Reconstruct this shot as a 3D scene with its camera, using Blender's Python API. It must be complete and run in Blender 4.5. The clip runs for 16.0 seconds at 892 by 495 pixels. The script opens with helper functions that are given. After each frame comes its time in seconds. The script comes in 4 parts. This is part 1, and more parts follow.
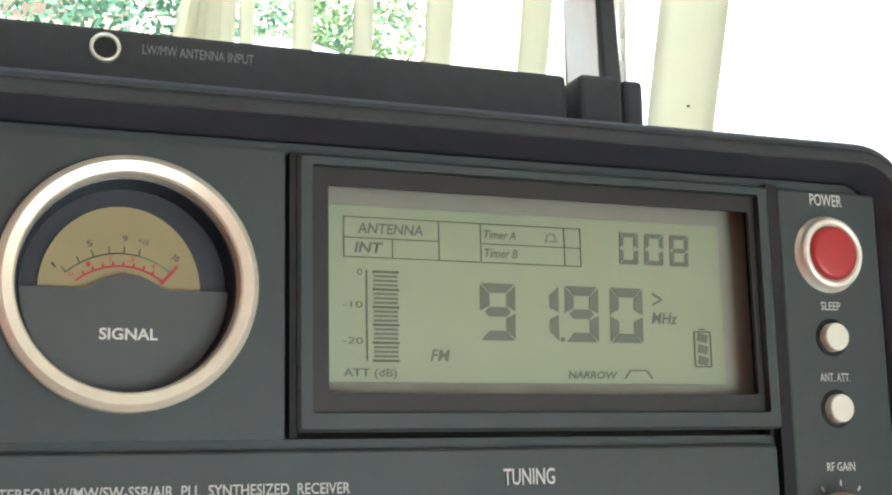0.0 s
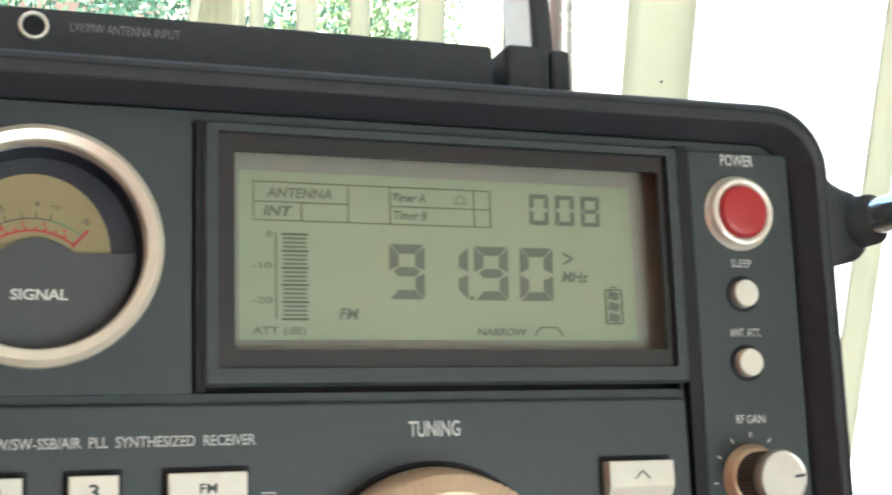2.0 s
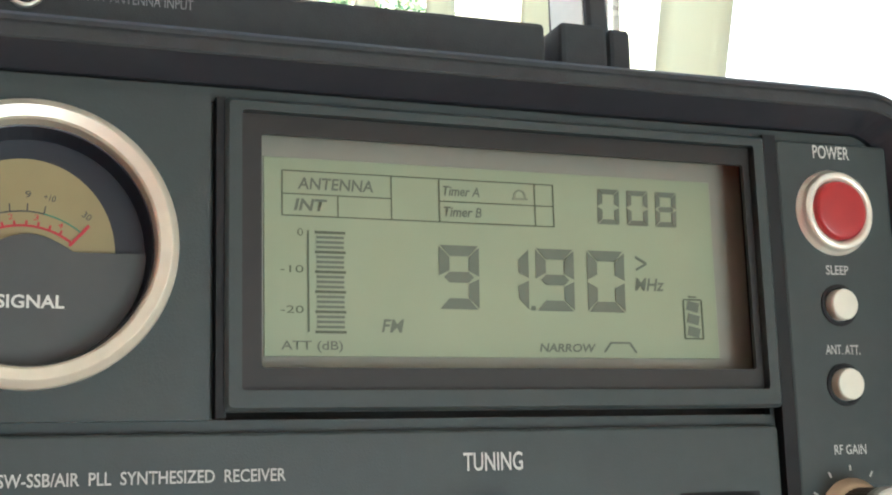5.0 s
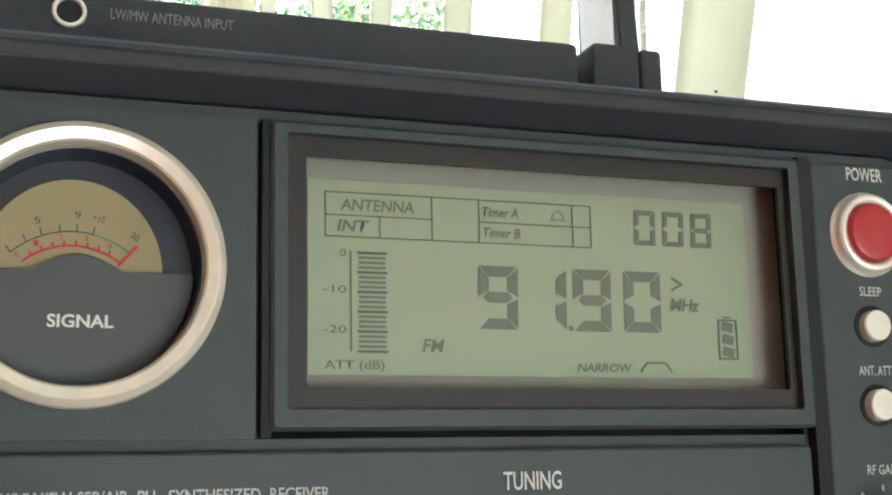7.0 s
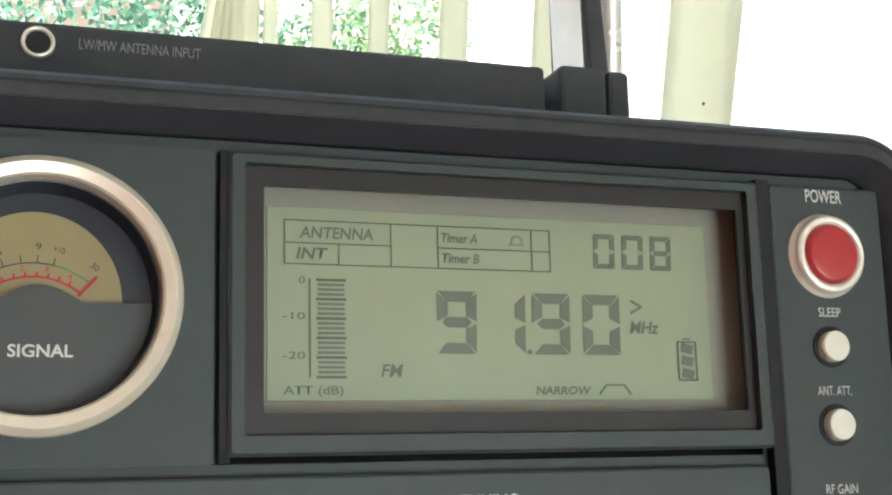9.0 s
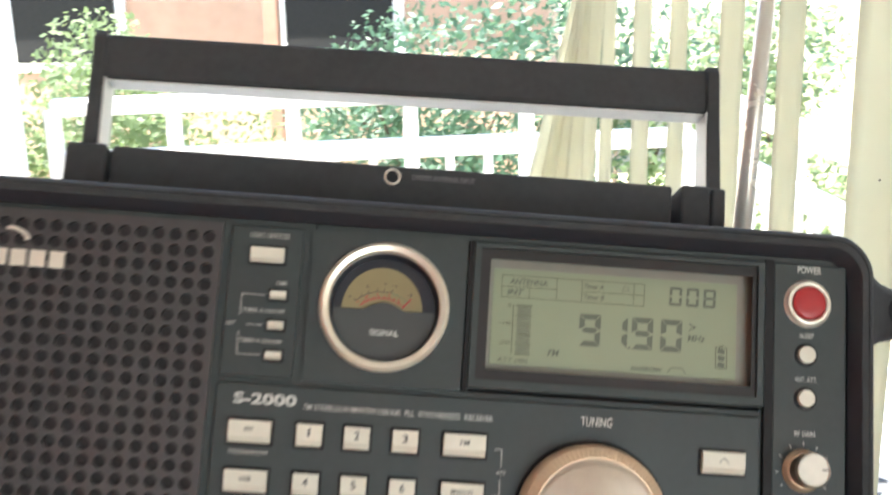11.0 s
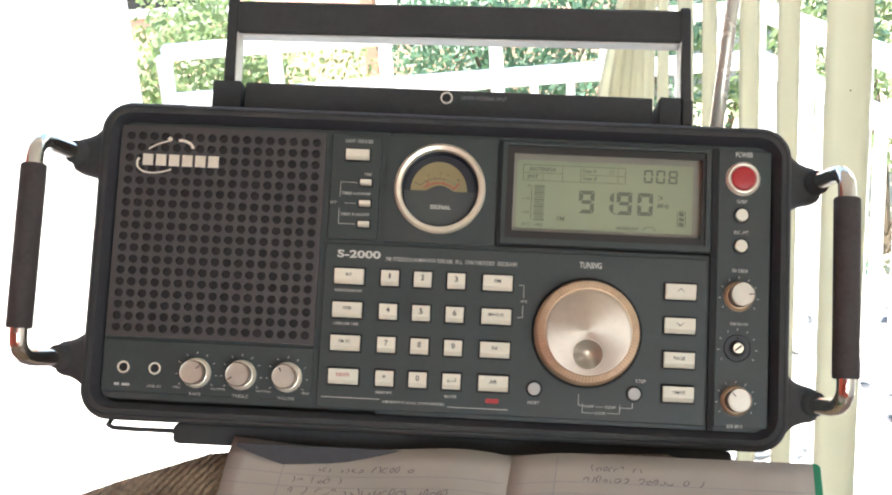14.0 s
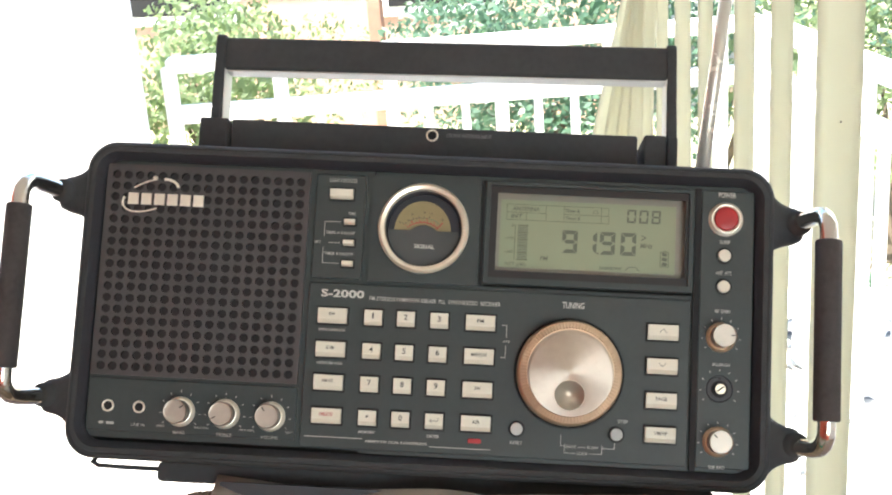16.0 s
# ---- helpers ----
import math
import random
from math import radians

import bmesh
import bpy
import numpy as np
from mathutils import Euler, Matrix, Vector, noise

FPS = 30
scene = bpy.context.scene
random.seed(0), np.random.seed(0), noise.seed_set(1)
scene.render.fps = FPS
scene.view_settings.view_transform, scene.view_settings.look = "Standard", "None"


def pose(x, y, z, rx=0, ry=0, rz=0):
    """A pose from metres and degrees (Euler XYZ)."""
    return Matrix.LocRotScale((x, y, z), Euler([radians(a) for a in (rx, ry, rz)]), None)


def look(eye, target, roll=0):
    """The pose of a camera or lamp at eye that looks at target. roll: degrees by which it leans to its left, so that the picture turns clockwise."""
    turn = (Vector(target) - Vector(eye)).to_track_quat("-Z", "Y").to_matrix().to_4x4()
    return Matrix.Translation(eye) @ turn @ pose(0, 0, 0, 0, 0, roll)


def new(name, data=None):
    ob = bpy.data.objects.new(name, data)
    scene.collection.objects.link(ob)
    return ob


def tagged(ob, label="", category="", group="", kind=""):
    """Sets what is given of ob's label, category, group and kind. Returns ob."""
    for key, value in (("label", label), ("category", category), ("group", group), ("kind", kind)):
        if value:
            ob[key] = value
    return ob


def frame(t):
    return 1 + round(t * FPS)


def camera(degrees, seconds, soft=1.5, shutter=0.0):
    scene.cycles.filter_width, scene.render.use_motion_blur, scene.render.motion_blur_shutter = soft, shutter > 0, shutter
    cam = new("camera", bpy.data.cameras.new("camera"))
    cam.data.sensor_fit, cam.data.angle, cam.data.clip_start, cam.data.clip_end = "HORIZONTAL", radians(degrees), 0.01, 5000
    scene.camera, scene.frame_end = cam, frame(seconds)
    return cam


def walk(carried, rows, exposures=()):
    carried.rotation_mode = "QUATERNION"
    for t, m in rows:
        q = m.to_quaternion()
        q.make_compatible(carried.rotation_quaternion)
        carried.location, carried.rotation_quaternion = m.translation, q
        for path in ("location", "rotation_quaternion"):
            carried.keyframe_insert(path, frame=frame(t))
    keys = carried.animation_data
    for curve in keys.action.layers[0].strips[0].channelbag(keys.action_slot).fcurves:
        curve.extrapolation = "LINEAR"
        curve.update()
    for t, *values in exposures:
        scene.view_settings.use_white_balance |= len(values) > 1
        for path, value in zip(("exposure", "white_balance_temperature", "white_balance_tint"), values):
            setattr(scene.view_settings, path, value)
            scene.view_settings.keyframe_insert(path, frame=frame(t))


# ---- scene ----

# ---- camera ----
cam = camera(38.5, 16.0, soft=2.0, shutter=0.4)
ROWS = [
    (0, 0.0163, -0.1701, 1.1465, 72.10, -3.22, -12.40),
    (0.5, 0.0133, -0.1721, 1.1427, 72.14, -2.85, -12.07),
    (1, 0.0154, -0.1749, 1.1392, 71.90, -2.57, -12.05),
    (1.5, 0.0167, -0.1760, 1.1404, 71.45, -2.74, -12.01),
    (2, 0.0421, -0.1870, 1.1444, 71.68, -1.80, -11.05),
    (2.5, 0.0525, -0.1890, 1.1424, 71.96, -2.19, -11.88),
    (3, 0.0512, -0.1875, 1.1436, 72.07, -2.54, -11.82),
    (3.5, 0.0475, -0.1859, 1.1460, 72.61, -2.79, -11.62),
    (4, 0.0447, -0.1762, 1.1429, 71.85, -2.30, -11.02),
    (4.2, 0.0358, -0.1683, 1.1382, 72.04, -2.40, -11.18),
    (6.3, 0.0376, -0.1410, 1.1275, 72.13, -2.21, -11.67),
    (6.5, 0.0372, -0.1446, 1.1312, 72.29, -2.37, -11.46),
    (7, 0.0294, -0.1480, 1.1335, 72.30, -2.53, -11.12),
    (7.5, 0.0333, -0.1489, 1.1365, 72.19, -2.62, -10.63),
    (8, 0.0351, -0.1490, 1.1352, 72.58, -2.13, -10.85),
    (8.2, 0.0331, -0.1489, 1.1360, 72.56, -2.08, -11.03),
    (10.3, 0.0551, -0.2116, 1.1646, 72.11, 0.32, -4.31),
    (10.5, 0.0575, -0.2572, 1.1874, 72.99, 0.91, -1.62),
    (11, 0.0856, -0.3822, 1.2262, 72.71, 1.27, 6.05),
    (11.5, 0.0982, -0.4938, 1.2290, 72.19, 1.84, 8.02),
    (12, 0.1215, -0.5604, 1.2727, 69.67, 2.62, 10.12),
    (12.5, 0.1406, -0.5883, 1.2748, 69.83, 4.09, 9.97),
    (13, 0.1503, -0.5847, 1.2661, 69.18, 5.14, 9.10),
    (13.5, 0.1351, -0.5792, 1.2640, 69.89, 4.28, 9.71),
    (14, 0.1405, -0.5774, 1.2682, 69.87, 4.10, 9.81),
    (14.5, 0.1398, -0.5745, 1.2694, 68.99, 3.89, 10.49),
    (15, 0.1461, -0.5771, 1.2739, 70.05, 4.03, 9.85),
    (15.5, 0.1438, -0.5758, 1.2776, 70.53, 3.93, 9.56),
    (16, 0.1544, -0.5709, 1.2849, 70.17, 4.12, 10.22),
]
walk(cam, [(t, pose(x, y, z, rx, ry, rz)) for t, x, y, z, rx, ry, rz in ROWS],
     exposures=[(0.0, 2.66, 6050, 0), (8.2, 2.62, 6050, 0), (10.5, 2.64, 6300, 4), (11.5, 2.28, 6400, 8), (12.5, 2.42, 6400, 8), (16.0, 2.45, 6450, 7)])

# ---- light ----
SUN_UP, SUN_ROUND = 68.0, 215.0
world = bpy.data.worlds.new("world")
scene.world = world
world.use_nodes = True
wn = world.node_tree.nodes
sky = wn.new("ShaderNodeTexSky")
sky.sky_type, sky.sun_disc = "NISHITA", False
sky.sun_elevation, sky.sun_rotation = radians(SUN_UP), radians(SUN_ROUND)
wn["Background"].inputs["Strength"].default_value = 0.15
world.node_tree.links.new(sky.outputs[0], wn["Background"].inputs["Color"])
sun = new("sun", bpy.data.lights.new("sun", "SUN"))
sun.data.energy, sun.data.angle, sun.data.color = 5.0, radians(0.5), (1.0, 0.95, 0.86)
sd = Vector((math.sin(radians(SUN_ROUND)) * math.cos(radians(SUN_UP)), math.cos(radians(SUN_ROUND)) * math.cos(radians(SUN_UP)), math.sin(radians(SUN_UP))))
sun.matrix_world = look(sd * 20, (0, 0, 0))
# daylight lamp added in an unseen opening behind the camera, lights the radio face
for nm, e, tgt, sx, sy, watts in (("added_window_light", (1.35, -3.18, 1.55), (1.35, 0.0, 1.55), 1.4, 1.2, 7.8),):
    li = new(nm, bpy.data.lights.new(nm, "AREA"))
    li.data.shape, li.data.size, li.data.size_y, li.data.energy, li.data.color = "RECTANGLE", sx, sy, watts, (0.98, 1.0, 0.93)
    li.matrix_world = look(e, tgt)


# ---- materials ----
def mat(name, col, rough=0.5, metal=0.0, vary=0.12, scale=60.0, bump=0.0, bscale=None, col2=None, spec=0.5, coat=0.0):
    m = bpy.data.materials.new(name)
    m.use_nodes = True
    nt = m.node_tree
    p = nt.nodes["Principled BSDF"]
    p.inputs["Metallic"].default_value = metal
    p.inputs["Specular IOR Level"].default_value = spec
    p.inputs["Coat Weight"].default_value = coat
    tc = nt.nodes.new("ShaderNodeTexCoord")
    big = nt.nodes.new("ShaderNodeTexNoise")
    big.inputs["Scale"].default_value, big.inputs["Detail"].default_value = scale * 0.15, 3.0
    fine = nt.nodes.new("ShaderNodeTexNoise")
    fine.inputs["Scale"].default_value, fine.inputs["Detail"].default_value = scale, 4.0
    for n in (big, fine):
        nt.links.new(tc.outputs["Object"], n.inputs["Vector"])
    add = nt.nodes.new("ShaderNodeMath")
    add.operation = "ADD"
    nt.links.new(big.outputs["Fac"], add.inputs[0])
    nt.links.new(fine.outputs["Fac"], add.inputs[1])
    rng = nt.nodes.new("ShaderNodeMapRange")
    rng.inputs["From Min"].default_value, rng.inputs["From Max"].default_value = 0.7, 1.3
    nt.links.new(add.outputs[0], rng.inputs["Value"])
    mix = nt.nodes.new("ShaderNodeMix")
    mix.data_type = "RGBA"
    c2 = col2 or tuple(max(0.0, c * (1 - vary * 2)) for c in col)
    mix.inputs["A"].default_value, mix.inputs["B"].default_value = (*c2, 1), (*col, 1)
    nt.links.new(rng.outputs[0], mix.inputs["Factor"])
    nt.links.new(mix.outputs["Result"], p.inputs["Base Color"])
    rr = nt.nodes.new("ShaderNodeMapRange")
    rr.inputs["To Min"].default_value, rr.inputs["To Max"].default_value = min(1, rough * 1.12), rough * 0.88
    nt.links.new(add.outputs[0], rr.inputs["Value"])
    nt.links.new(rr.outputs[0], p.inputs["Roughness"])
    if bump:
        bn = nt.nodes.new("ShaderNodeTexNoise")
        bn.inputs["Scale"].default_value, bn.inputs["Detail"].default_value = bscale or scale * 4, 3.0
        nt.links.new(tc.outputs["Object"], bn.inputs["Vector"])
        b = nt.nodes.new("ShaderNodeBump")
        b.inputs["Strength"].default_value, b.inputs["Distance"].default_value = bump, 0.0005
        nt.links.new(bn.outputs["Fac"], b.inputs["Height"])
        nt.links.new(b.outputs[0], p.inputs["Normal"])
    return m


M_FACE = mat("panel_plastic", (0.050, 0.061, 0.061), 0.45, vary=0.06, scale=300, bump=0.10, bscale=2500, spec=0.30)
M_CASE = mat("case_plastic", (0.058, 0.060, 0.062), 0.78, vary=0.08, scale=260, bump=0.2, bscale=2000, spec=0.16)
M_BLACK = mat("black_recess", (0.022, 0.022, 0.023), 0.7, vary=0.1, scale=200, spec=0.2)
M_BEVEL = mat("bevel_plastic", (0.036, 0.037, 0.045), 0.6, vary=0.08, scale=240)
M_GRILLE = mat("grille_plastic", (0.064, 0.058, 0.059), 0.5, vary=0.08, scale=300, bump=0.15, bscale=2200)
# darker grille colour, carries the shade inside the holes
M_HOLE_SHADE = mat("grille_hole_shade", (0.034, 0.031, 0.032), 0.7, vary=0.1, scale=200, spec=0.2)
M_KEY = mat("ivory_key", (0.74, 0.71, 0.60), 0.4, vary=0.05, scale=220)
M_WHITE = mat("white_print", (0.62, 0.62, 0.58), 0.6, vary=0.05, scale=400)
M_PRINT = mat("dim_print", (0.50, 0.50, 0.47), 0.6, vary=0.06, scale=400)
M_FAINT = mat("faint_print", (0.24, 0.24, 0.24), 0.6, vary=0.06, scale=400)
M_GREYB = mat("grey_button", (0.46, 0.46, 0.45), 0.45, vary=0.05, scale=250)
M_DARKP = mat("dark_print", (0.05, 0.05, 0.05), 0.6, vary=0.05, scale=300)
M_RED = mat("red_button", (0.42, 0.022, 0.026), 0.38, vary=0.08, scale=200)
M_REDP = mat("red_print", (0.45, 0.03, 0.04), 0.6, vary=0.05, scale=300)
M_GREENP = mat("green_print", (0.08, 0.22, 0.13), 0.6, vary=0.05, scale=300)
M_SILVER = mat("satin_silver", (0.90, 0.85, 0.74), 0.32, metal=0.45, vary=0.05, scale=300)
M_CAP = mat("turned_cap_metal", (0.50, 0.46, 0.40), 0.46, metal=0.8, vary=0.05, scale=300)
M_GOLD = mat("champagne_metal", (0.66, 0.49, 0.34), 0.42, metal=0.6, vary=0.06, scale=300)
M_LINER = mat("pale_liner", (0.62, 0.62, 0.59), 0.5, vary=0.05, scale=200)
# pale grey for reflections drawn on the housing seam and handle bar
M_SHEEN = mat("satin_grey_sheen", (0.62, 0.62, 0.60), 0.45, metal=0.6, vary=0.05, scale=200)
M_NECK = mat("knob_side", (0.12, 0.085, 0.065), 0.4, metal=0.3, vary=0.1, scale=300)
M_CHROME = mat("chrome", (0.80, 0.78, 0.72), 0.12, metal=1.0, vary=0.04, scale=120)
M_ROD = mat("antenna_metal", (0.70, 0.68, 0.61), 0.3, metal=0.45, vary=0.05, scale=120)
M_FOAM = mat("foam_grip", (0.058, 0.050, 0.049), 0.85, vary=0.12, scale=350, bump=0.5, bscale=3000)
M_LCD = mat("lcd_glass", (0.285, 0.325, 0.215), 0.35, vary=0.03, scale=60)
M_LCDEDGE = mat("lcd_border", (0.27, 0.26, 0.215), 0.5, vary=0.05, scale=200)
M_LCDFRAME = mat("lcd_frame", (0.030, 0.027, 0.026), 0.48, vary=0.05, scale=200, spec=0.3)
M_SEG = mat("lcd_segment", (0.125, 0.142, 0.105), 0.4, vary=0.04, scale=300)
M_GHOST = mat("lcd_ghost", (0.20, 0.228, 0.155), 0.4, vary=0.04, scale=300)
M_LINE = mat("lcd_line", (0.085, 0.10, 0.06), 0.4, vary=0.04, scale=300)
M_DIAL = mat("dial_paper", (0.30, 0.245, 0.12), 0.6, vary=0.06, scale=150)
M_WELL = mat("meter_well", (0.014, 0.017, 0.028), 0.4, vary=0.06, scale=200)
M_PLATE = mat("meter_plate", (0.055, 0.060, 0.060), 0.5, vary=0.05, scale=250)
M_PAPER = mat("notebook_paper", (0.43, 0.395, 0.355), 0.85, vary=0.05, scale=40, bump=0.1, bscale=300)
M_RULE = mat("ruled_line", (0.24, 0.26, 0.33), 0.8, vary=0.1, scale=100)
M_INK = mat("pen_ink", (0.11, 0.105, 0.12), 0.7, vary=0.1, scale=200)
M_COVER = mat("green_cover", (0.02, 0.25, 0.13), 0.5, vary=0.08, scale=80)
M_SLAT = mat("cream_slat", (0.71, 0.70, 0.60), 0.55, vary=0.05, scale=30, bump=0.1, bscale=900)
M_WALL = mat("white_plaster", (0.80, 0.79, 0.76), 0.8, vary=0.04, scale=12, bump=0.2, bscale=200)
# red for unseen walls, so knobs and panels pick up red bounce
M_WARM = mat("red_bounce_plaster", (0.60, 0.13, 0.085), 0.8, vary=0.06, scale=12, bump=0.2, bscale=200)
M_CEIL = mat("ceiling_paint", (0.66, 0.64, 0.61), 0.85, vary=0.03, scale=10)
M_FLOOR = mat("floor_tile", (0.24, 0.17, 0.13), 0.4, vary=0.1, scale=8)
M_PATIO = mat("pale_paving", (0.62, 0.60, 0.56), 0.8, vary=0.1, scale=6, bump=0.2, bscale=120)
M_RAIL = mat("white_rail_paint", (0.80, 0.80, 0.78), 0.5, vary=0.04, scale=20)
M_LAWN = mat("dry_lawn", (0.30, 0.28, 0.16), 0.9, vary=0.2, scale=3, col2=(0.42, 0.36, 0.24))
M_LEAF = mat("leaf_green", (0.19, 0.25, 0.13), 0.55, vary=0.25, scale=3)
M_LEAF2 = mat("leaf_deep", (0.09, 0.17, 0.11), 0.5, vary=0.25, scale=3)
M_LITTER = mat("dry_leaf", (0.10, 0.11, 0.12), 0.8, vary=0.3, scale=30)
M_BARK = mat("bark", (0.12, 0.09, 0.06), 0.9, vary=0.2, scale=20)
M_HOUSE = mat("house_brick", (0.50, 0.32, 0.24), 0.85, vary=0.15, scale=4)
M_ROOF = mat("house_roof", (0.30, 0.13, 0.09), 0.8, vary=0.2, scale=5)
M_POST = mat("timber_post", (0.36, 0.20, 0.14), 0.8, vary=0.15, scale=10)

# thin plastic and leaves let some daylight through
for thin, tint, share in ((M_SLAT, (0.86, 0.84, 0.69), 0.55), (M_LEAF, (0.25, 0.34, 0.14), 0.5), (M_LEAF2, (0.12, 0.22, 0.12), 0.45)):
    nt = thin.node_tree
    tr = nt.nodes.new("ShaderNodeBsdfTranslucent")
    tr.inputs["Color"].default_value = (*tint, 1)
    mx = nt.nodes.new("ShaderNodeMixShader")
    mx.inputs[0].default_value = share
    nt.links.new(nt.nodes["Principled BSDF"].outputs[0], mx.inputs[1])
    nt.links.new(tr.outputs[0], mx.inputs[2])
    nt.links.new(mx.outputs[0], nt.nodes["Material Output"].inputs["Surface"])

# brushed face of the tuning dial
M_BRUSH = mat("spun_metal", (0.46, 0.395, 0.33), 0.38, metal=0.75, vary=0.05, scale=300)
nt = M_BRUSH.node_tree
tg = nt.nodes.new("ShaderNodeTangent")
tg.direction_type, tg.axis = "RADIAL", "Y"
nt.nodes["Principled BSDF"].inputs["Anisotropic"].default_value = 0.75
nt.links.new(tg.outputs[0], nt.nodes["Principled BSDF"].inputs["Tangent"])

M_RING = mat("pale_gold_ring", (0.88, 0.80, 0.66), 0.34, metal=0.5, vary=0.05, scale=300)
M_DIMPLE = mat("dimple_metal", (0.62, 0.56, 0.46), 0.42, metal=0.6, vary=0.04, scale=300)

# ribbed upholstery: cords with a coarse weave
M_SOFA = mat("ribbed_upholstery", (0.40, 0.30, 0.20), 0.9, vary=0.25, scale=260, col2=(0.14, 0.10, 0.065))
nt = M_SOFA.node_tree
tc = nt.nodes.new("ShaderNodeTexCoord")
mp = nt.nodes.new("ShaderNodeMapping")
mp.inputs["Rotation"].default_value = (0, 0, radians(20))
wv = nt.nodes.new("ShaderNodeTexWave")
wv.inputs["Scale"].default_value, wv.inputs["Distortion"].default_value, wv.inputs["Detail"].default_value = 75.0, 2.5, 2.0
wv.inputs["Detail Scale"].default_value = 3.0
nt.links.new(tc.outputs["Object"], mp.inputs["Vector"])
nt.links.new(mp.outputs[0], wv.inputs["Vector"])
bp = nt.nodes.new("ShaderNodeBump")
bp.inputs["Strength"].default_value, bp.inputs["Distance"].default_value = 0.9, 0.002
nt.links.new(wv.outputs["Fac"], bp.inputs["Height"])
nt.links.new(bp.outputs[0], nt.nodes["Principled BSDF"].inputs["Normal"])


# ---- mesh helpers ----
def put(name, bm, material, parent=None, label="", smooth=False):
    me = bpy.data.meshes.new(name)
    bmesh.ops.recalc_face_normals(bm, faces=bm.faces)
    if smooth:
        for fc in bm.faces:
            fc.smooth = True
    bm.to_mesh(me)
    bm.free()
    me.materials.append(material)
    ob = new(name, me)
    if parent:
        ob.parent = parent
    if label:
        ob["label"] = label
    return ob


def part(name, bm, material, parent, label="", smooth=False):
    return put(name, bm, material, parent, label, smooth)


def ring_pts(x0, x1, z0, z1, r, seg=5):
    """Corner-rounded rectangle in the x-z plane, counter-clockwise."""
    r = min(r, (x1 - x0) / 2 - 1e-5, (z1 - z0) / 2 - 1e-5)
    if r <= 0:
        return [(x0, z0), (x1, z0), (x1, z1), (x0, z1)]
    out = []
    for cx, cz, a0 in ((x1 - r, z0 + r, -90), (x1 - r, z1 - r, 0), (x0 + r, z1 - r, 90), (x0 + r, z0 + r, 180)):
        for k in range(seg + 1):
            a = radians(a0 + 90 * k / seg)
            out.append((cx + r * math.cos(a), cz + r * math.sin(a)))
    return out


def loft(bm, loops, cap0=True, cap1=True, close=True):
    """Skin between loops of points; each loop has the same count."""
    vs = [[bm.verts.new(p) for p in lp] for lp in loops]
    n = len(vs[0])
    for a, b in zip(vs, vs[1:]):
        for k in range(n if close else n - 1):
            bm.faces.new((a[k], a[(k + 1) % n], b[(k + 1) % n], b[k]))
    if cap0:
        bm.faces.new(vs[0])
    if cap1:
        bm.faces.new(vs[-1])
    return vs


def slab(x0, x1, z0, z1, yf, yb, r=0.0, bev=0.0006, seg=4, bm=None):
    """A plate with its front at yf, back at yb, rounded corners and eased front edges."""
    bm = bm or bmesh.new()
    def lp(ins, y):
        return [(x, y, z) for x, z in ring_pts(x0 + ins, x1 - ins, z0 + ins, z1 - ins, max(r - ins, 0.0), seg) ] if r > bev else [(x, y, z) for x, z in ring_pts(x0 + ins, x1 - ins, z0 + ins, z1 - ins, 0)]
    loft(bm, [lp(0, yb), lp(0, yf + bev), lp(bev * 0.3, yf + bev * 0.3), lp(bev, yf)])
    return bm


def hollow(loops, bm=None):
    """A closed frame: the loops run round the section of the frame."""
    bm = bm or bmesh.new()
    loft(bm, loops + [loops[0]], False, False)
    bmesh.ops.remove_doubles(bm, verts=bm.verts, dist=1e-7)
    return bm


def rr(x0, x1, z0, z1, r, y, seg=6):
    return [(x, y, z) for x, z in ring_pts(x0, x1, z0, z1, r, seg)]


def lathe(cx, cz, profile, n=40, bm=None, teeth=0, tooth=0.0):
    """Turned shape about the y direction through (cx, cz); profile rows of radius, y."""
    bm = bm or bmesh.new()
    loops = []
    for r, y in profile:
        lp = []
        for k in range(n):
            a = 2 * math.pi * k / n
            q = r + (tooth if teeth and (k % 2) else 0.0)
            lp.append((cx + q * math.cos(a), y, cz + q * math.sin(a)))
        loops.append(lp)
    loft(bm, loops)
    return bm


def tube(points, r, n=14, bm=None, caps=True):
    """A round bar along points."""
    bm = bm or bmesh.new()
    pts = [Vector(p) for p in points]
    loops, up = [], None
    for i, p in enumerate(pts):
        d = (pts[min(i + 1, len(pts) - 1)] - pts[max(i - 1, 0)]).normalized()
        if up is None:
            up = d.orthogonal().normalized()
        up = (up - d * up.dot(d)).normalized()
        s = d.cross(up)
        rad = r[i] if isinstance(r, (list, tuple)) else r
        loops.append([p + (up * math.cos(2 * math.pi * k / n) + s * math.sin(2 * math.pi * k / n)) * rad for k in range(n)])
    loft(bm, loops, caps, caps)
    return bm


def box(x0, x1, y0, y1, z0, z1, bm=None, bev=0.0):
    bm = bm or bmesh.new()
    vs = [bm.verts.new((x, y, z)) for x in (x0, x1) for y in (y0, y1) for z in (z0, z1)]
    es = []
    for q in ((0, 1, 3, 2), (4, 6, 7, 5), (0, 4, 5, 1), (2, 3, 7, 6), (0, 2, 6, 4), (1, 5, 7, 3)):
        fc = bm.faces.new([vs[k] for k in q])
        es += list(fc.edges)
    if bev:
        bmesh.ops.bevel(bm, geom=list(set(es)), offset=bev, segments=2, affect="EDGES", profile=0.5)
    return bm


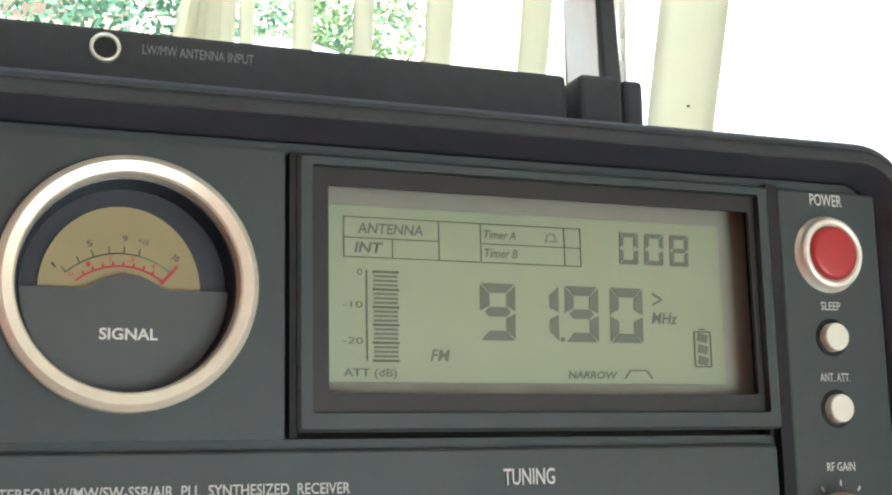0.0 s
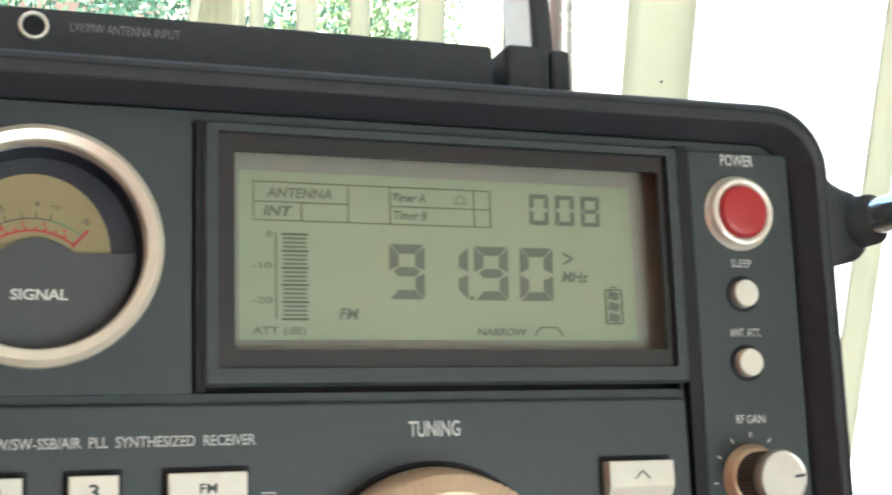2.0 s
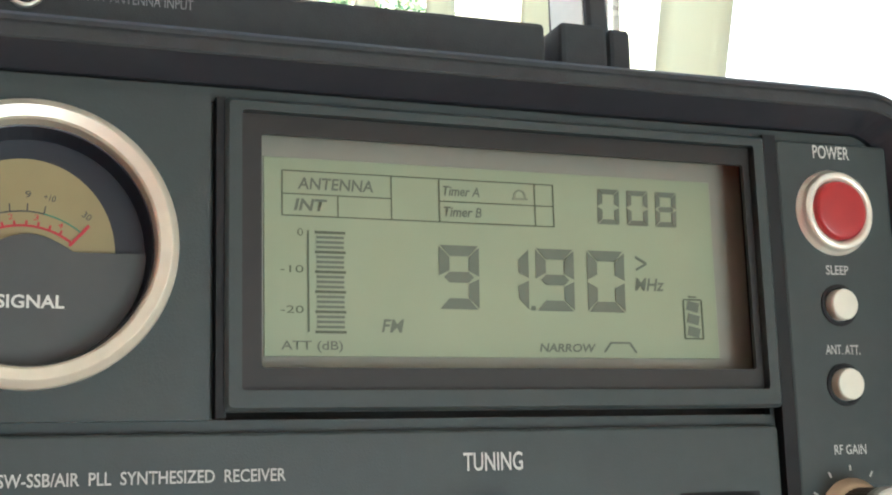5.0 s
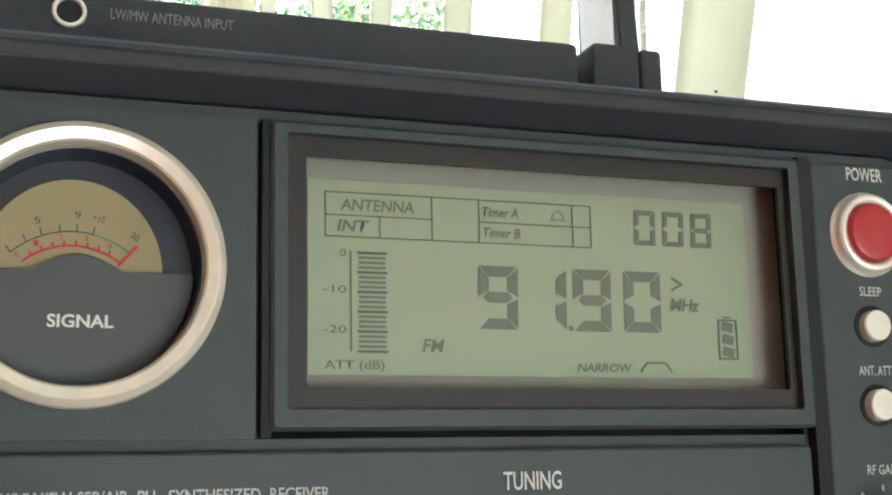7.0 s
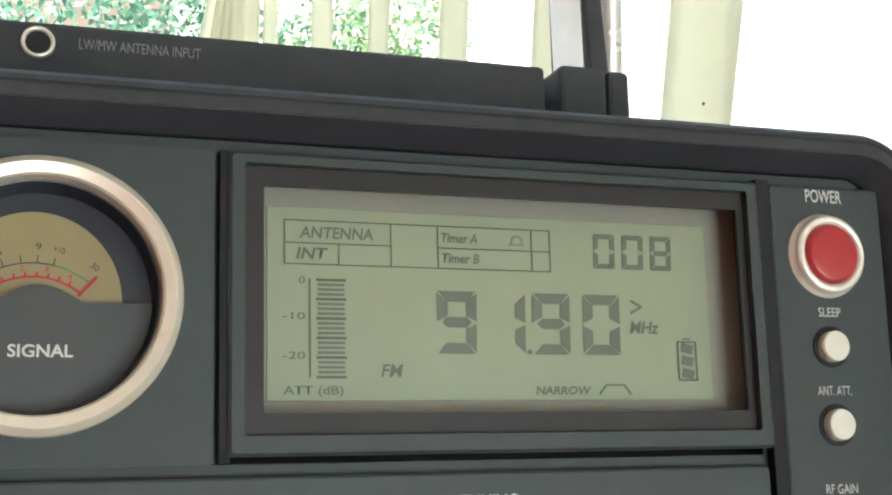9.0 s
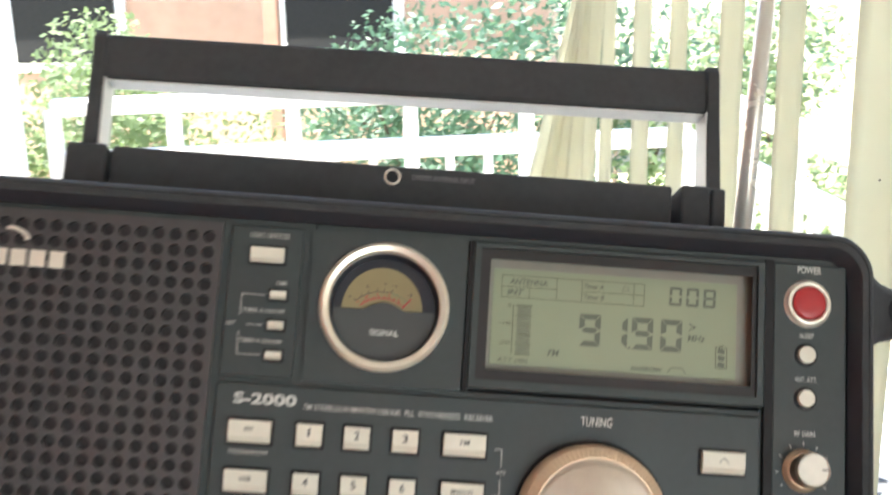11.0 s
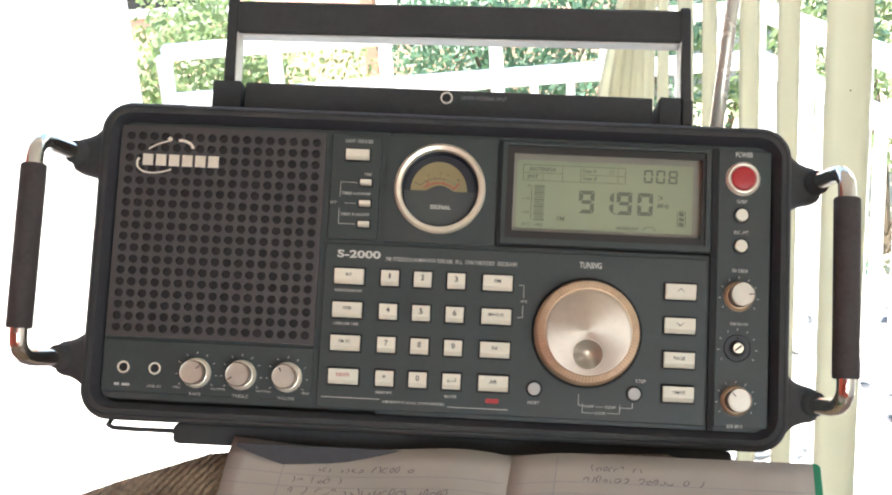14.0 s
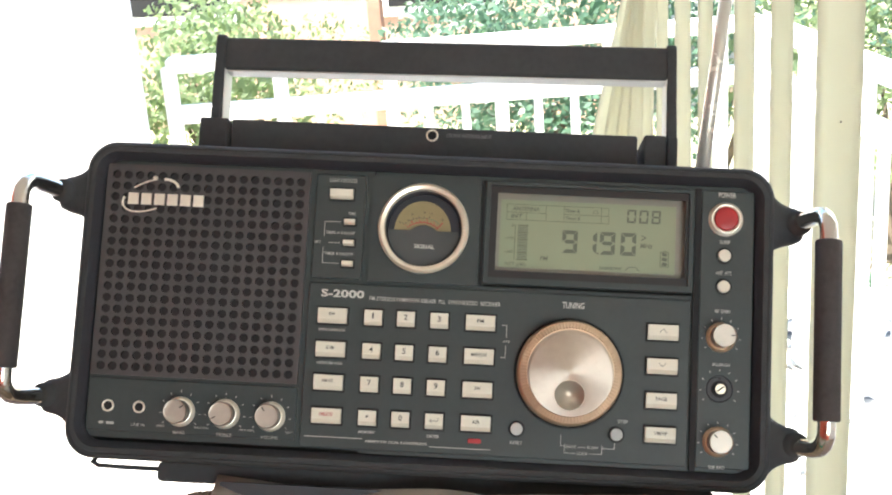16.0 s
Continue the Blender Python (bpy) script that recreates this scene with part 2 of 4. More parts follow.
def letters(s, cx, cz, w, h, y, material, parent, name, shear=0.0, turn=0.0, bold=0.0):
    """Lettering w wide and h high, centred, lying on the plane y."""
    cu = bpy.data.curves.new("lettering", "FONT")
    cu.body, cu.shear, cu.resolution_u, cu.offset = s, shear, 3, bold
    ob = new("lettering", cu)
    me = bpy.data.meshes.new_from_object(ob.evaluated_get(bpy.context.evaluated_depsgraph_get()))
    bpy.data.objects.remove(ob)
    bpy.data.curves.remove(cu)
    co = np.empty(len(me.vertices) * 3)
    me.vertices.foreach_get("co", co)
    co = co.reshape(-1, 3)
    lo, hi = co.min(0), co.max(0)
    px = (co[:, 0] - (lo[0] + hi[0]) / 2) * w / max(hi[0] - lo[0], 1e-6)
    pz = (co[:, 1] - (lo[1] + hi[1]) / 2) * h / max(hi[1] - lo[1], 1e-6)
    c, sn = math.cos(radians(turn)), math.sin(radians(turn))
    out = np.stack([cx + px * c - pz * sn, np.full(len(px), y), cz + px * sn + pz * c], 1)
    me.vertices.foreach_set("co", out.ravel())
    me.update()
    me.name = name
    me.materials.clear()
    me.materials.append(material)
    t = new(name, me)
    t.parent = parent
    return t


def strokes(lines, w, y, d=0.00012, bm=None):
    """Thin printed bars from (x0, z0) to (x1, z1), w wide, on the plane y."""
    bm = bm or bmesh.new()
    for x0, z0, x1, z1 in lines:
        v = Vector((x1 - x0, 0, z1 - z0))
        n = Vector((-v.z, 0, v.x)).normalized() * w / 2
        a, b = Vector((x0, y, z0)), Vector((x1, y, z1))
        f = [a - n, b - n, b + n, a + n]
        loft(bm, [[p + Vector((0, d, 0)) for p in f], f])
    return bm


# ---- the room ----
ROOM_N = 0.75


def structure(name, bm, material, label, category):
    return tagged(put(name, bm, material), label, category, kind="structure")


structure("floor", box(-2.6, 2.2, -3.2, ROOM_N, -0.15, 0.0), M_FLOOR, "brown tiled floor of the sitting room", "floor")
structure("ceiling", box(-2.7, 2.3, -3.3, ROOM_N + 0.12, 2.4, 2.5), M_CEIL, "plain white painted ceiling", "ceiling")
# out of view; coloured to tint the light on the radio's left
structure("wall_west", box(-2.72, -2.6, -3.2, ROOM_N, -0.15, 2.4), M_WARM, "unseen room wall, terracotta to bounce red onto the radio", "wall")
structure("wall_east", box(2.2, 2.32, -3.2, ROOM_N, -0.15, 2.4), M_WALL, "plain white painted room wall", "wall")
# out of view; red for bounce, its opening added for the area lamp
b = box(-2.6, 0.6, -3.32, -3.2, -0.15, 2.4)
box(2.1, 2.2, -3.32, -3.2, -0.15, 2.4, b)
box(0.6, 2.1, -3.32, -3.2, -0.15, 0.9, b)
box(0.6, 2.1, -3.32, -3.2, 2.3, 2.4, b)
structure("wall_south", b, M_WARM, "unseen terracotta bounce wall with an added window opening", "wall")
b = box(-2.72, -2.3, ROOM_N, ROOM_N + 0.12, -0.15, 2.4)
box(1.7, 2.32, ROOM_N, ROOM_N + 0.12, -0.15, 2.4, b)
box(-2.3, 1.7, ROOM_N, ROOM_N + 0.12, 2.2, 2.4, b)
structure("wall_north", b, M_WALL, "white room wall with a wide patio door opening", "wall")

# ---- outdoors ----
PATIO = -0.2
b = box(-6.0, 3.0, ROOM_N + 0.12, 3.1, PATIO - 0.3, PATIO)
structure("pavement", b, M_PATIO, "sunlit pale concrete balcony floor", "pavement")
b = bmesh.new()
n = 24
vs = [[b.verts.new((-300 + 600 * i / n, -300 + 600 * j / n, -1.3)) for j in range(n + 1)] for i in range(n + 1)]
for i in range(n):
    for j in range(n):
        b.faces.new((vs[i][j], vs[i + 1][j], vs[i + 1][j + 1], vs[i][j + 1]))
structure("ground", b, M_LAWN, "dry sunlit lawn of the garden", "ground")
b = box(0, 4.5, 0, 0.15, PATIO, 2.6)
w = structure("wall_side", b, M_WALL, "sunlit white rendered wall beside the balcony", "wall")
w.matrix_world = pose(-1.28, 2.56, 0, 0, 0, 191)
# wall added so the background on the right burns out to white
structure("wall_blowout", box(1.5, 1.65, ROOM_N + 0.12, 3.7, PATIO - 0.3, 2.6), M_WALL, "sunlit white wall added to fill the blown-out right side", "wall")


def railing(name, p, q, label):
    """White timber balustrade between two plan points."""
    p, q = Vector((*p, 0)), Vector((*q, 0))
    d = q - p
    L = d.length
    root = tagged(new(name), label, "railing", "balcony balustrade")
    root.matrix_world = Matrix.Translation(p) @ Matrix.Rotation(math.atan2(d.y, d.x), 4, "Z")
    for z0, z1, dy in ((0.630, 0.667, 0.03), (0.492, 0.537, 0.022), (-0.06, -0.02, 0.022)):
        part("rail", box(0, L, -dy, dy, z0, z1, None, 0.004), M_RAIL, root)
    k, m0 = 0, None
    while k * 0.291 < L:
        part("post", box(k * 0.291 - 0.017, k * 0.291 + 0.017, -0.019, 0.019, PATIO, 0.64), M_RAIL, root)
        k += 1
    k = 0
    while k * 0.097 < L:
        if k % 3:
            o = part("baluster", box(-0.011, 0.011, -0.01, 0.01, -0.03, 0.5), M_RAIL, root) if m0 is None else new("baluster", m0)
            m0 = o.data
            o.parent = root
            o.location = (k * 0.097, 0, 0)
        k += 1
    return root


railing("railing", (-1.205, 2.565), (0.33, 2.86), "white painted timber railing along the balcony edge")
railing("railing", (0.33, 2.86), (0.64, 2.0), "white painted timber railing on the balcony side")


def litter():
    """Dry leaves and scraps lying on the paving."""
    rng = random.Random(11)
    b = bmesh.new()
    for _ in range(90):
        p = Vector((0.25 + 0.7 * rng.random(), 1.75 + 1.1 * rng.random(), PATIO + 0.004))
        a, sz = rng.random() * 6.28, 0.012 + 0.035 * rng.random() ** 2
        u, v = Vector((math.cos(a), math.sin(a), 0)) * sz, Vector((-math.sin(a), math.cos(a), 0)) * sz * 0.45
        up = Vector((0, 0, sz * 0.35 * rng.random()))
        mid = [b.verts.new(p - u), b.verts.new(p + up * 0.2), b.verts.new(p + u + up)]
        e0, e1 = b.verts.new(p + v + up), b.verts.new(p - v + up)
        for t3 in ((mid[0], mid[1], e0), (mid[1], mid[2], e0), (mid[0], e1, mid[1]), (mid[1], e1, mid[2])):
            b.faces.new(t3)
    tagged(put("leaf_litter", b, M_LITTER), "dry grey leaf litter on the sunlit paving", "leaf litter", kind="stuff")


litter()


def crown(bm, c, rad, count, size, rng):
    """Many small leaves in clumps round c."""
    for _ in range(count):
        a = Vector((rng.gauss(0, 1), rng.gauss(0, 1), rng.gauss(0, 1))).normalized()
        p = Vector(c) + Vector((a.x * rad[0], a.y * rad[1], a.z * rad[2])) * (0.55 + 0.5 * rng.random())
        u = Vector((rng.gauss(0, 1), rng.gauss(0, 1), rng.gauss(0, 1))).normalized()
        v = u.orthogonal().normalized()
        s = size * (0.6 + 0.8 * rng.random())
        q = [p - u * s, p + v * s * 0.5 + u * s * 0.1, p + u * s, p - v * s * 0.5 + u * s * 0.1]
        bm.faces.new([bm.verts.new(x) for x in q])


def shrub(x, y, z0, h, rad, material, seed, label):
    rng = random.Random(seed)
    root = tagged(new("shrub"), label, "shrub", "garden shrubs")
    root.location = (x, y, z0)
    b = bmesh.new()
    for k in range(5):
        a = rng.random() * 6.28
        e = Vector((math.cos(a) * rad * 0.5, math.sin(a) * rad * 0.5, h * (0.6 + 0.3 * rng.random())))
        tube([(0, 0, 0), e * 0.4 + Vector((0.03, 0, 0.05)), e], [0.035, 0.02, 0.006], 6, b)
    part("trunk", b, M_BARK, root)
    b = bmesh.new()
    for k in range(9):
        a = rng.random() * 6.28
        d = rad * (0.15 + 0.75 * rng.random())
        c = (math.cos(a) * d, math.sin(a) * d, h * (0.35 + 0.6 * rng.random()))
        crown(b, c, (rad * 0.45, rad * 0.45, h * 0.22), 620, 0.020 + 0.011 * rng.random(), rng)
    part("crown", b, material, root)
    return root


for k, (x, y, h, r, m) in enumerate(((-3.6, 6.2, 1.6, 0.9, M_LEAF), (-2.6, 6.6, 1.5, 0.8, M_LEAF), (-1.9, 5.2, 0.9, 0.6, M_LEAF), (-0.9, 7.2, 1.5, 1.0, M_LEAF2),
                                     (0.2, 6.8, 1.7, 1.0, M_LEAF2), (1.2, 6.2, 1.5, 0.9, M_LEAF), (-0.2, 4.8, 0.8, 0.6, M_LEAF2), (0.6, 4.6, 0.8, 0.6, M_LEAF2),
                                     (-1.2, 4.4, 0.6, 0.5, M_LEAF), (-3.0, 4.6, 0.7, 0.6, M_LEAF))):
    shrub(x, y, -1.3, h, r, m, 40 + k, "bushy green garden shrub in strong sunlight")


def house():
    root = tagged(new("house"), "reddish brick bungalow beyond the garden shrubs", "house")
    root.location = (-2.4, 9.4, -1.3)
    part("wall", box(-2.6, 2.2, 0, 4, 0, 2.6), M_HOUSE, root)
    b = bmesh.new()
    loft(b, [[(-3, -0.5, 2.55), (-3, 2, 3.9), (-3, 4.5, 2.55)], [(2.6, -0.5, 2.55), (2.6, 2, 3.9), (2.6, 4.5, 2.55)]])
    part("roof", b, M_ROOF, root)
    for x in (-1.6, 0.6):
        wd = part("window", slab(x - 0.5, x + 0.5, 0.9, 2.0, -0.03, 0.02), M_RAIL, root)
        part("pane", box(x - 0.42, x + 0.42, -0.04, -0.03, 0.98, 1.92), M_BLACK, wd)


house()
pp = tagged(put("garden_post", box(-0.05, 0.05, -0.05, 0.05, 0, 2.3, None, 0.008), M_POST), "weathered reddish timber post in the garden", "post")
pp.location = (-2.09, 8.4, -1.3)

# ---- vertical blind ----
BLIND = [(0.3150, 0.272, 0.0205, 28, 0.0, 1.0), (0.2595, 0.385, 0.0330, -4, 0.0, 1.0), (0.2280, 0.530, 0.0190, 12, 0.0, 1.0), (0.2023, 0.667, 0.0198, 12, 0.0, 1.0),
         (0.1667, 0.764, 0.0155, 10, 0.3, 1.0), (0.1426, 0.938, 0.0185, 8, 0.3, 1.0), (0.1110, 1.200, 0.0165, 15, 1.0, 0.84), (0.0900, 1.235, 0.0180, 10, 2.5, 0.84), (0.0740, 1.260, 0.0225, 5, 5.0, 0.84),
         (0.0610, 1.275, 0.0240, 0, 8.0, 0.84), (0.0480, 1.290, 0.0270, 8, 11.0, 0.84), (0.0340, 1.305, 0.0290, 3, 13.5, 0.84)]
blind = tagged(new("vertical_blind"), "cream vertical blind drawn aside with hanging slats", "blind")
hr = box(-0.62, 0.62, -0.018, 0.018, 2.15, 2.19, None, 0.003)
hr = part("head_rail", hr, M_RAIL, blind)
hr.matrix_local = pose(0.19, 0.76, 0, 0, 0, 104)
for i, (x, y, wd, tn, lean, pivot) in enumerate(BLIND):
    b = bmesh.new()
    rows = []
    for j in range(25):
        zz = 0.06 + 2.08 * j / 24
        c, sn = math.cos(radians(tn)), math.sin(radians(tn))
        rows.append([((k - 2) / 4 * wd, 0.0012 * (1 - ((k - 2) / 2) ** 2) * 2, zz) for k in range(5)] + [((2 - k) / 4 * wd, -0.0006 + 0.0012 * (1 - ((k - 2) / 2) ** 2) * 2, zz) for k in range(5)])
    for row, q in zip(rows, range(25)):
        off = math.tan(radians(lean)) * (0.06 + 2.08 * q / 24 - pivot)
        rows[q] = [(px * c - py * sn + off, px * sn + py * c, pz) for px, py, pz in row]
    loft(b, rows)
    o = part("slat", b, M_SLAT, blind, smooth=True)
    o.location = (x, y, 0)
    if i == 1:
        bmk = lathe(0, 0, [(0.0006, 0.0), (0.0007, -0.0003), (0.0004, -0.0006)], 10)
        spot = part("hole", bmk, M_BLACK, blind)
        spot.matrix_local = pose(0.2613, 0.3825, 1.0318, 0, 0, tn)

# ---- the padded arm of the settee ----
def crest(y):
    return 0.9385 + (0.27 * y if y < 0 else -0.46 * y) - 0.004 * math.exp(-(y / 0.02) ** 2)


def settee():
    root = tagged(new("settee_arm"), "brown ribbed fabric settee arm under the radio", "settee")
    b = bmesh.new()
    ys = [-0.7 + 0.025 * k for k in range(35)]
    loops = []
    for y in ys:
        xl = -0.132 + 1.72 * (min(y, 0.03)) if y > -0.45 else -0.132 - 1.72 * 0.45
        xr = 0.165
        z = max(crest(max(y, -0.35)) - max(0, y - 0.12) * 2.2, 0.5)
        lp = [(xl + 0.02, y, 0.0), (xl, y, z - 0.10), (xl + 0.002, y, z - 0.02), (xl + 0.007, y, z - 0.006), (xl + 0.018, y, z)]
        for k in range(1, 8):
            lp.append((xl + 0.018 + (xr - xl - 0.053) * k / 8, y, z))
        lp += [(xr - 0.035, y, z), (xr - 0.012, y, z - 0.010), (xr - 0.003, y, z - 0.03), (xr, y, z - 0.10), (xr, y, 0.0)]
        loops.append(lp)
    loft(b, loops)
    part("cushion", b, M_SOFA, root, smooth=False)


settee()


# ---- the notebook ----
NB = pose(0.0525, -0.003, 0.9375, 15.0, -0.6, -1.2)


def page_z(x, y, side):
    """Height of a page over its cover; x from the spine."""
    t = abs(x) / 0.15
    edge = math.exp(-((y) / 0.02) ** 2)
    curl = 0.010 * math.exp(-(y / 0.035) ** 2) * max(0.0, (t - 0.55) / 0.45) ** 1.5 if side < 0 else 0.0
    return curl + 0.0025 + 0.0045 * math.sin(min(1, t * 4) * math.pi / 2) * (1 - t) + 0.001 + (0.004 * edge * (0.6 - t) * math.sin(t * 6) if side < 0 else 0)


def notebook():
    root = tagged(new("notebook"), "open ruled notebook with green cover and handwriting", "notebook")
    root.matrix_world = NB
    b = slab(-0.1505, 0.1525, -0.214, 0.002, 0.0, 0.0018, 0.003, 0.0005)
    bmesh.ops.rotate(b, verts=b.verts, matrix=Matrix.Rotation(radians(-90), 3, "X"))
    part("cover", b, M_COVER, root, "glossy green card cover")
    for side in (-1, 1):
        b = bmesh.new()
        nx, ny = 14, 18
        top = [[b.verts.new((side * 0.1485 * i / nx, -0.002 - 0.206 * j / ny, page_z(0.15 * i / nx, -0.206 * j / ny, side))) for j in range(ny + 1)] for i in range(nx + 1)]
        low = [[b.verts.new((v.co.x, v.co.y, 0.0021)) for v in col] for col in top]
        for i in range(nx):
            for j in range(ny):
                b.faces.new((top[i][j], top[i + 1][j], top[i + 1][j + 1], top[i][j + 1]))
        rim_t = [top[i][0] for i in range(nx + 1)] + [top[nx][j] for j in range(1, ny + 1)] + [top[i][ny] for i in range(nx - 1, -1, -1)] + [top[0][j] for j in range(ny - 1, 0, -1)]
        rim_l = [low[i][0] for i in range(nx + 1)] + [low[nx][j] for j in range(1, ny + 1)] + [low[i][ny] for i in range(nx - 1, -1, -1)] + [low[0][j] for j in range(ny - 1, 0, -1)]
        m = len(rim_t)
        for k in range(m):
            b.faces.new((rim_t[k], rim_t[(k + 1) % m], rim_l[(k + 1) % m], rim_l[k]))
        pg = part("page", b, M_PAPER, root, smooth=True)
        def ribbon(pts, wdt, bb):
            for (xa, ya), (xb, yb) in zip(pts, pts[1:]):
                d = Vector((xb - xa, yb - ya)).normalized()
                nn = Vector((-d.y, d.x)) * wdt / 2
                q = [(xa - nn.x, ya - nn.y), (xb - nn.x, yb - nn.y), (xb + nn.x, yb + nn.y), (xa + nn.x, ya + nn.y)]
                bb.faces.new([bb.verts.new((u, v, page_z(abs(u), v + 0.002, side) + 0.0003)) for u, v in q])
        b = bmesh.new()
        for k in range(24):
            y = -0.022 - 0.0078 * k
            ribbon([(side * (0.003 + 0.0144 * i), y) for i in range(11)], 0.00028, b)
        xm = -0.118 if side < 0 else 0.024
        ribbon([(xm, -0.004 - 0.02 * i) for i in range(11)], 0.0003, b)
        tagged(part("ruling", b, M_RULE, pg), kind="stuff")
        b = bmesh.new()
        rng = random.Random(5 + side)
        rows = ((-0.019, -0.10, -0.05), (-0.027, -0.112, -0.085), (-0.0345, -0.112, -0.03), (-0.0425, -0.114, -0.025), (-0.050, -0.08, -0.04), (-0.058, -0.112, -0.03)) if side < 0 else ((-0.014, 0.040, 0.066), (-0.0215, 0.038, 0.095))
        for y, xa, xb in rows:
            x = xa
            while x < xb:
                wl = 0.0016 + 0.0018 * rng.random()
                h = 0.0018 + 0.0030 * rng.random()
                a0, turns = rng.random() * 6.28, rng.choice((0.5, 0.8, 1.1)) * rng.choice((-1, 1))
                pts = [(x + wl * (0.5 + 0.5 * math.cos(a0 + turns * q * 0.9)), y + h * (0.5 + 0.5 * math.sin(a0 + turns * q * 0.9 + 0.4))) for q in range(7)]
                if rng.random() < 0.35:
                    pts = [(x + wl * rng.random(), y + h * (1 - q / 2)) for q in range(3)]
                ribbon(pts, 0.00045, b)
                x += wl + (0.0045 if rng.random() < 0.25 else 0.0008)
        tagged(part("handwriting", b, M_INK, pg, "scribbled ballpoint handwriting"), kind="stuff")


notebook()

# ---- the radio ----
RADIO = pose(0.0077, 0.0036, 0.9486, -27.85, 5.75, 6.84)
radio = tagged(new("radio"), "dark grey tabletop shortwave radio with chrome side handles", "radio")
radio.matrix_world = RADIO
W2, TOP = 0.186, 0.1693

# case: hollow front rim and the box behind it
def rim(ins, y, r):
    return rr(-W2 + ins, W2 - ins, -0.002 + ins, TOP - ins, r, y, 10)


b = hollow([rim(0.0, 0.0045, 0.016), rim(0.0, -0.0010, 0.016), rim(0.0006, -0.0026, 0.0156), rim(0.0016, -0.0040, 0.0150), rim(0.0026, -0.0044, 0.0143), rim(0.0029, -0.0040, 0.0141), rim(0.0033, -0.0040, 0.0139),
            rim(0.0036, -0.0052, 0.0137), rim(0.0058, -0.0058, 0.0122), rim(0.0062, -0.0055, 0.0120), rim(0.0062, 0.0045, 0.0120)])
part("front_rim", b, M_CASE, radio, "raised dark front bezel")
b = hollow([rim(0.0062, -0.0052, 0.0120), rim(0.0094, 0.0012, 0.0098), rim(0.0094, 0.0026, 0.0098), rim(0.0062, 0.0026, 0.0120)])
part("inner_bevel", b, M_BEVEL, radio, "black sloping inner bevel")
b = bmesh.new()
loft(b, [rr(-W2 + 0.0100, W2 - 0.0100, 0.0080, TOP - 0.0100, 0.008, 0.0100), rr(-W2 + 0.0008, W2 - 0.0008, -0.0012, TOP - 0.0008, 0.016, 0.0042), rr(-W2 + 0.0008, W2 - 0.0008, -0.0012, TOP - 0.0008, 0.016, 0.012),
         rr(-W2, W2, -0.002, TOP, 0.016, 0.013), rr(-W2, W2, -0.002, TOP, 0.016, 0.09), rr(-W2 + 0.012, W2 - 0.012, 0.004, TOP - 0.01, 0.016, 0.125)])
part("case", b, M_CASE, radio)
for x0, x1, z0, z1 in ((-0.1762, -0.0289, 0.0095, 0.1596), (-0.0291, 0.1731, 0.0080, 0.0997), (-0.0282, 0.1761, 0.1569, 0.1596), (0.0284, 0.0327, 0.1000, 0.1567), (0.1435, 0.1752, 0.0991, 0.1572)):
    part("face_plate", box(x0, x1, 0.0025, 0.0045, z0, z1), M_FACE, radio)
# deep shade of two panel gaps, drawn as black strips level with the panels
part("gap_shade_strip", box(0.1445, 0.1476, -0.0001, 0.0026, 0.0080, 0.1578), M_BLACK, radio)
part("gap_shade_strip", box(0.0304, 0.0320, -0.0003, 0.0026, 0.0999, 0.1571), M_BLACK, radio)
part("base", slab(-0.138, 0.160, -0.013, -0.0022, 0.012, 0.11, 0.003, 0.001), M_CASE, radio)
b = bmesh.new()
n = 24
low = []
for k in range(n + 1):
    x = -0.100 + 0.225 * k / n
    d = min(1.0, max(0.0, (x + 0.100) / 0.045))
    low.append((x, -0.0125 - 0.0105 * math.sin(d * math.pi / 2) + 0.0055 * min(1.0, max(0.0, (x + 0.055) / 0.06))))
loft(b, [[(x, y, z) for x, z in low] + [(x, y, -0.0105) for x, z in reversed(low)] for y in (-0.004, 0.09)])
part("stand", b, M_BEVEL, radio, "curved dark plastic stand under the base")
part("bail", tube([(-0.136, 0.016, -0.0066), (-0.160, 0.016, -0.0066), (-0.172, 0.017, -0.0064), (-0.1765, 0.022, -0.0050), (-0.1770, 0.040, 0.0010)], 0.0013, 8), M_CASE, radio, "thin folding wire foot")

# raised panels on the face
def panel(name, x0, x1, z0, z1, yf, material=None, r=0.0012, bev=0.0006):
    return part(name, slab(x0, x1, z0, z1, yf, 0.0024, r, bev), material or M_FACE, radio)


timer_panel = panel("timer_panel", -0.0601, -0.0330, 0.1000, 0.1569, 0.0)
panel("key_panel", -0.0605, 0.1433, 0.0100, 0.0975, 0.0)
panel("side_panel", 0.1476, 0.1757, 0.0100, 0.1570, -0.0002)
panel("lower_panel", -0.1755, -0.0631, 0.0128, 0.0409, 0.0006)

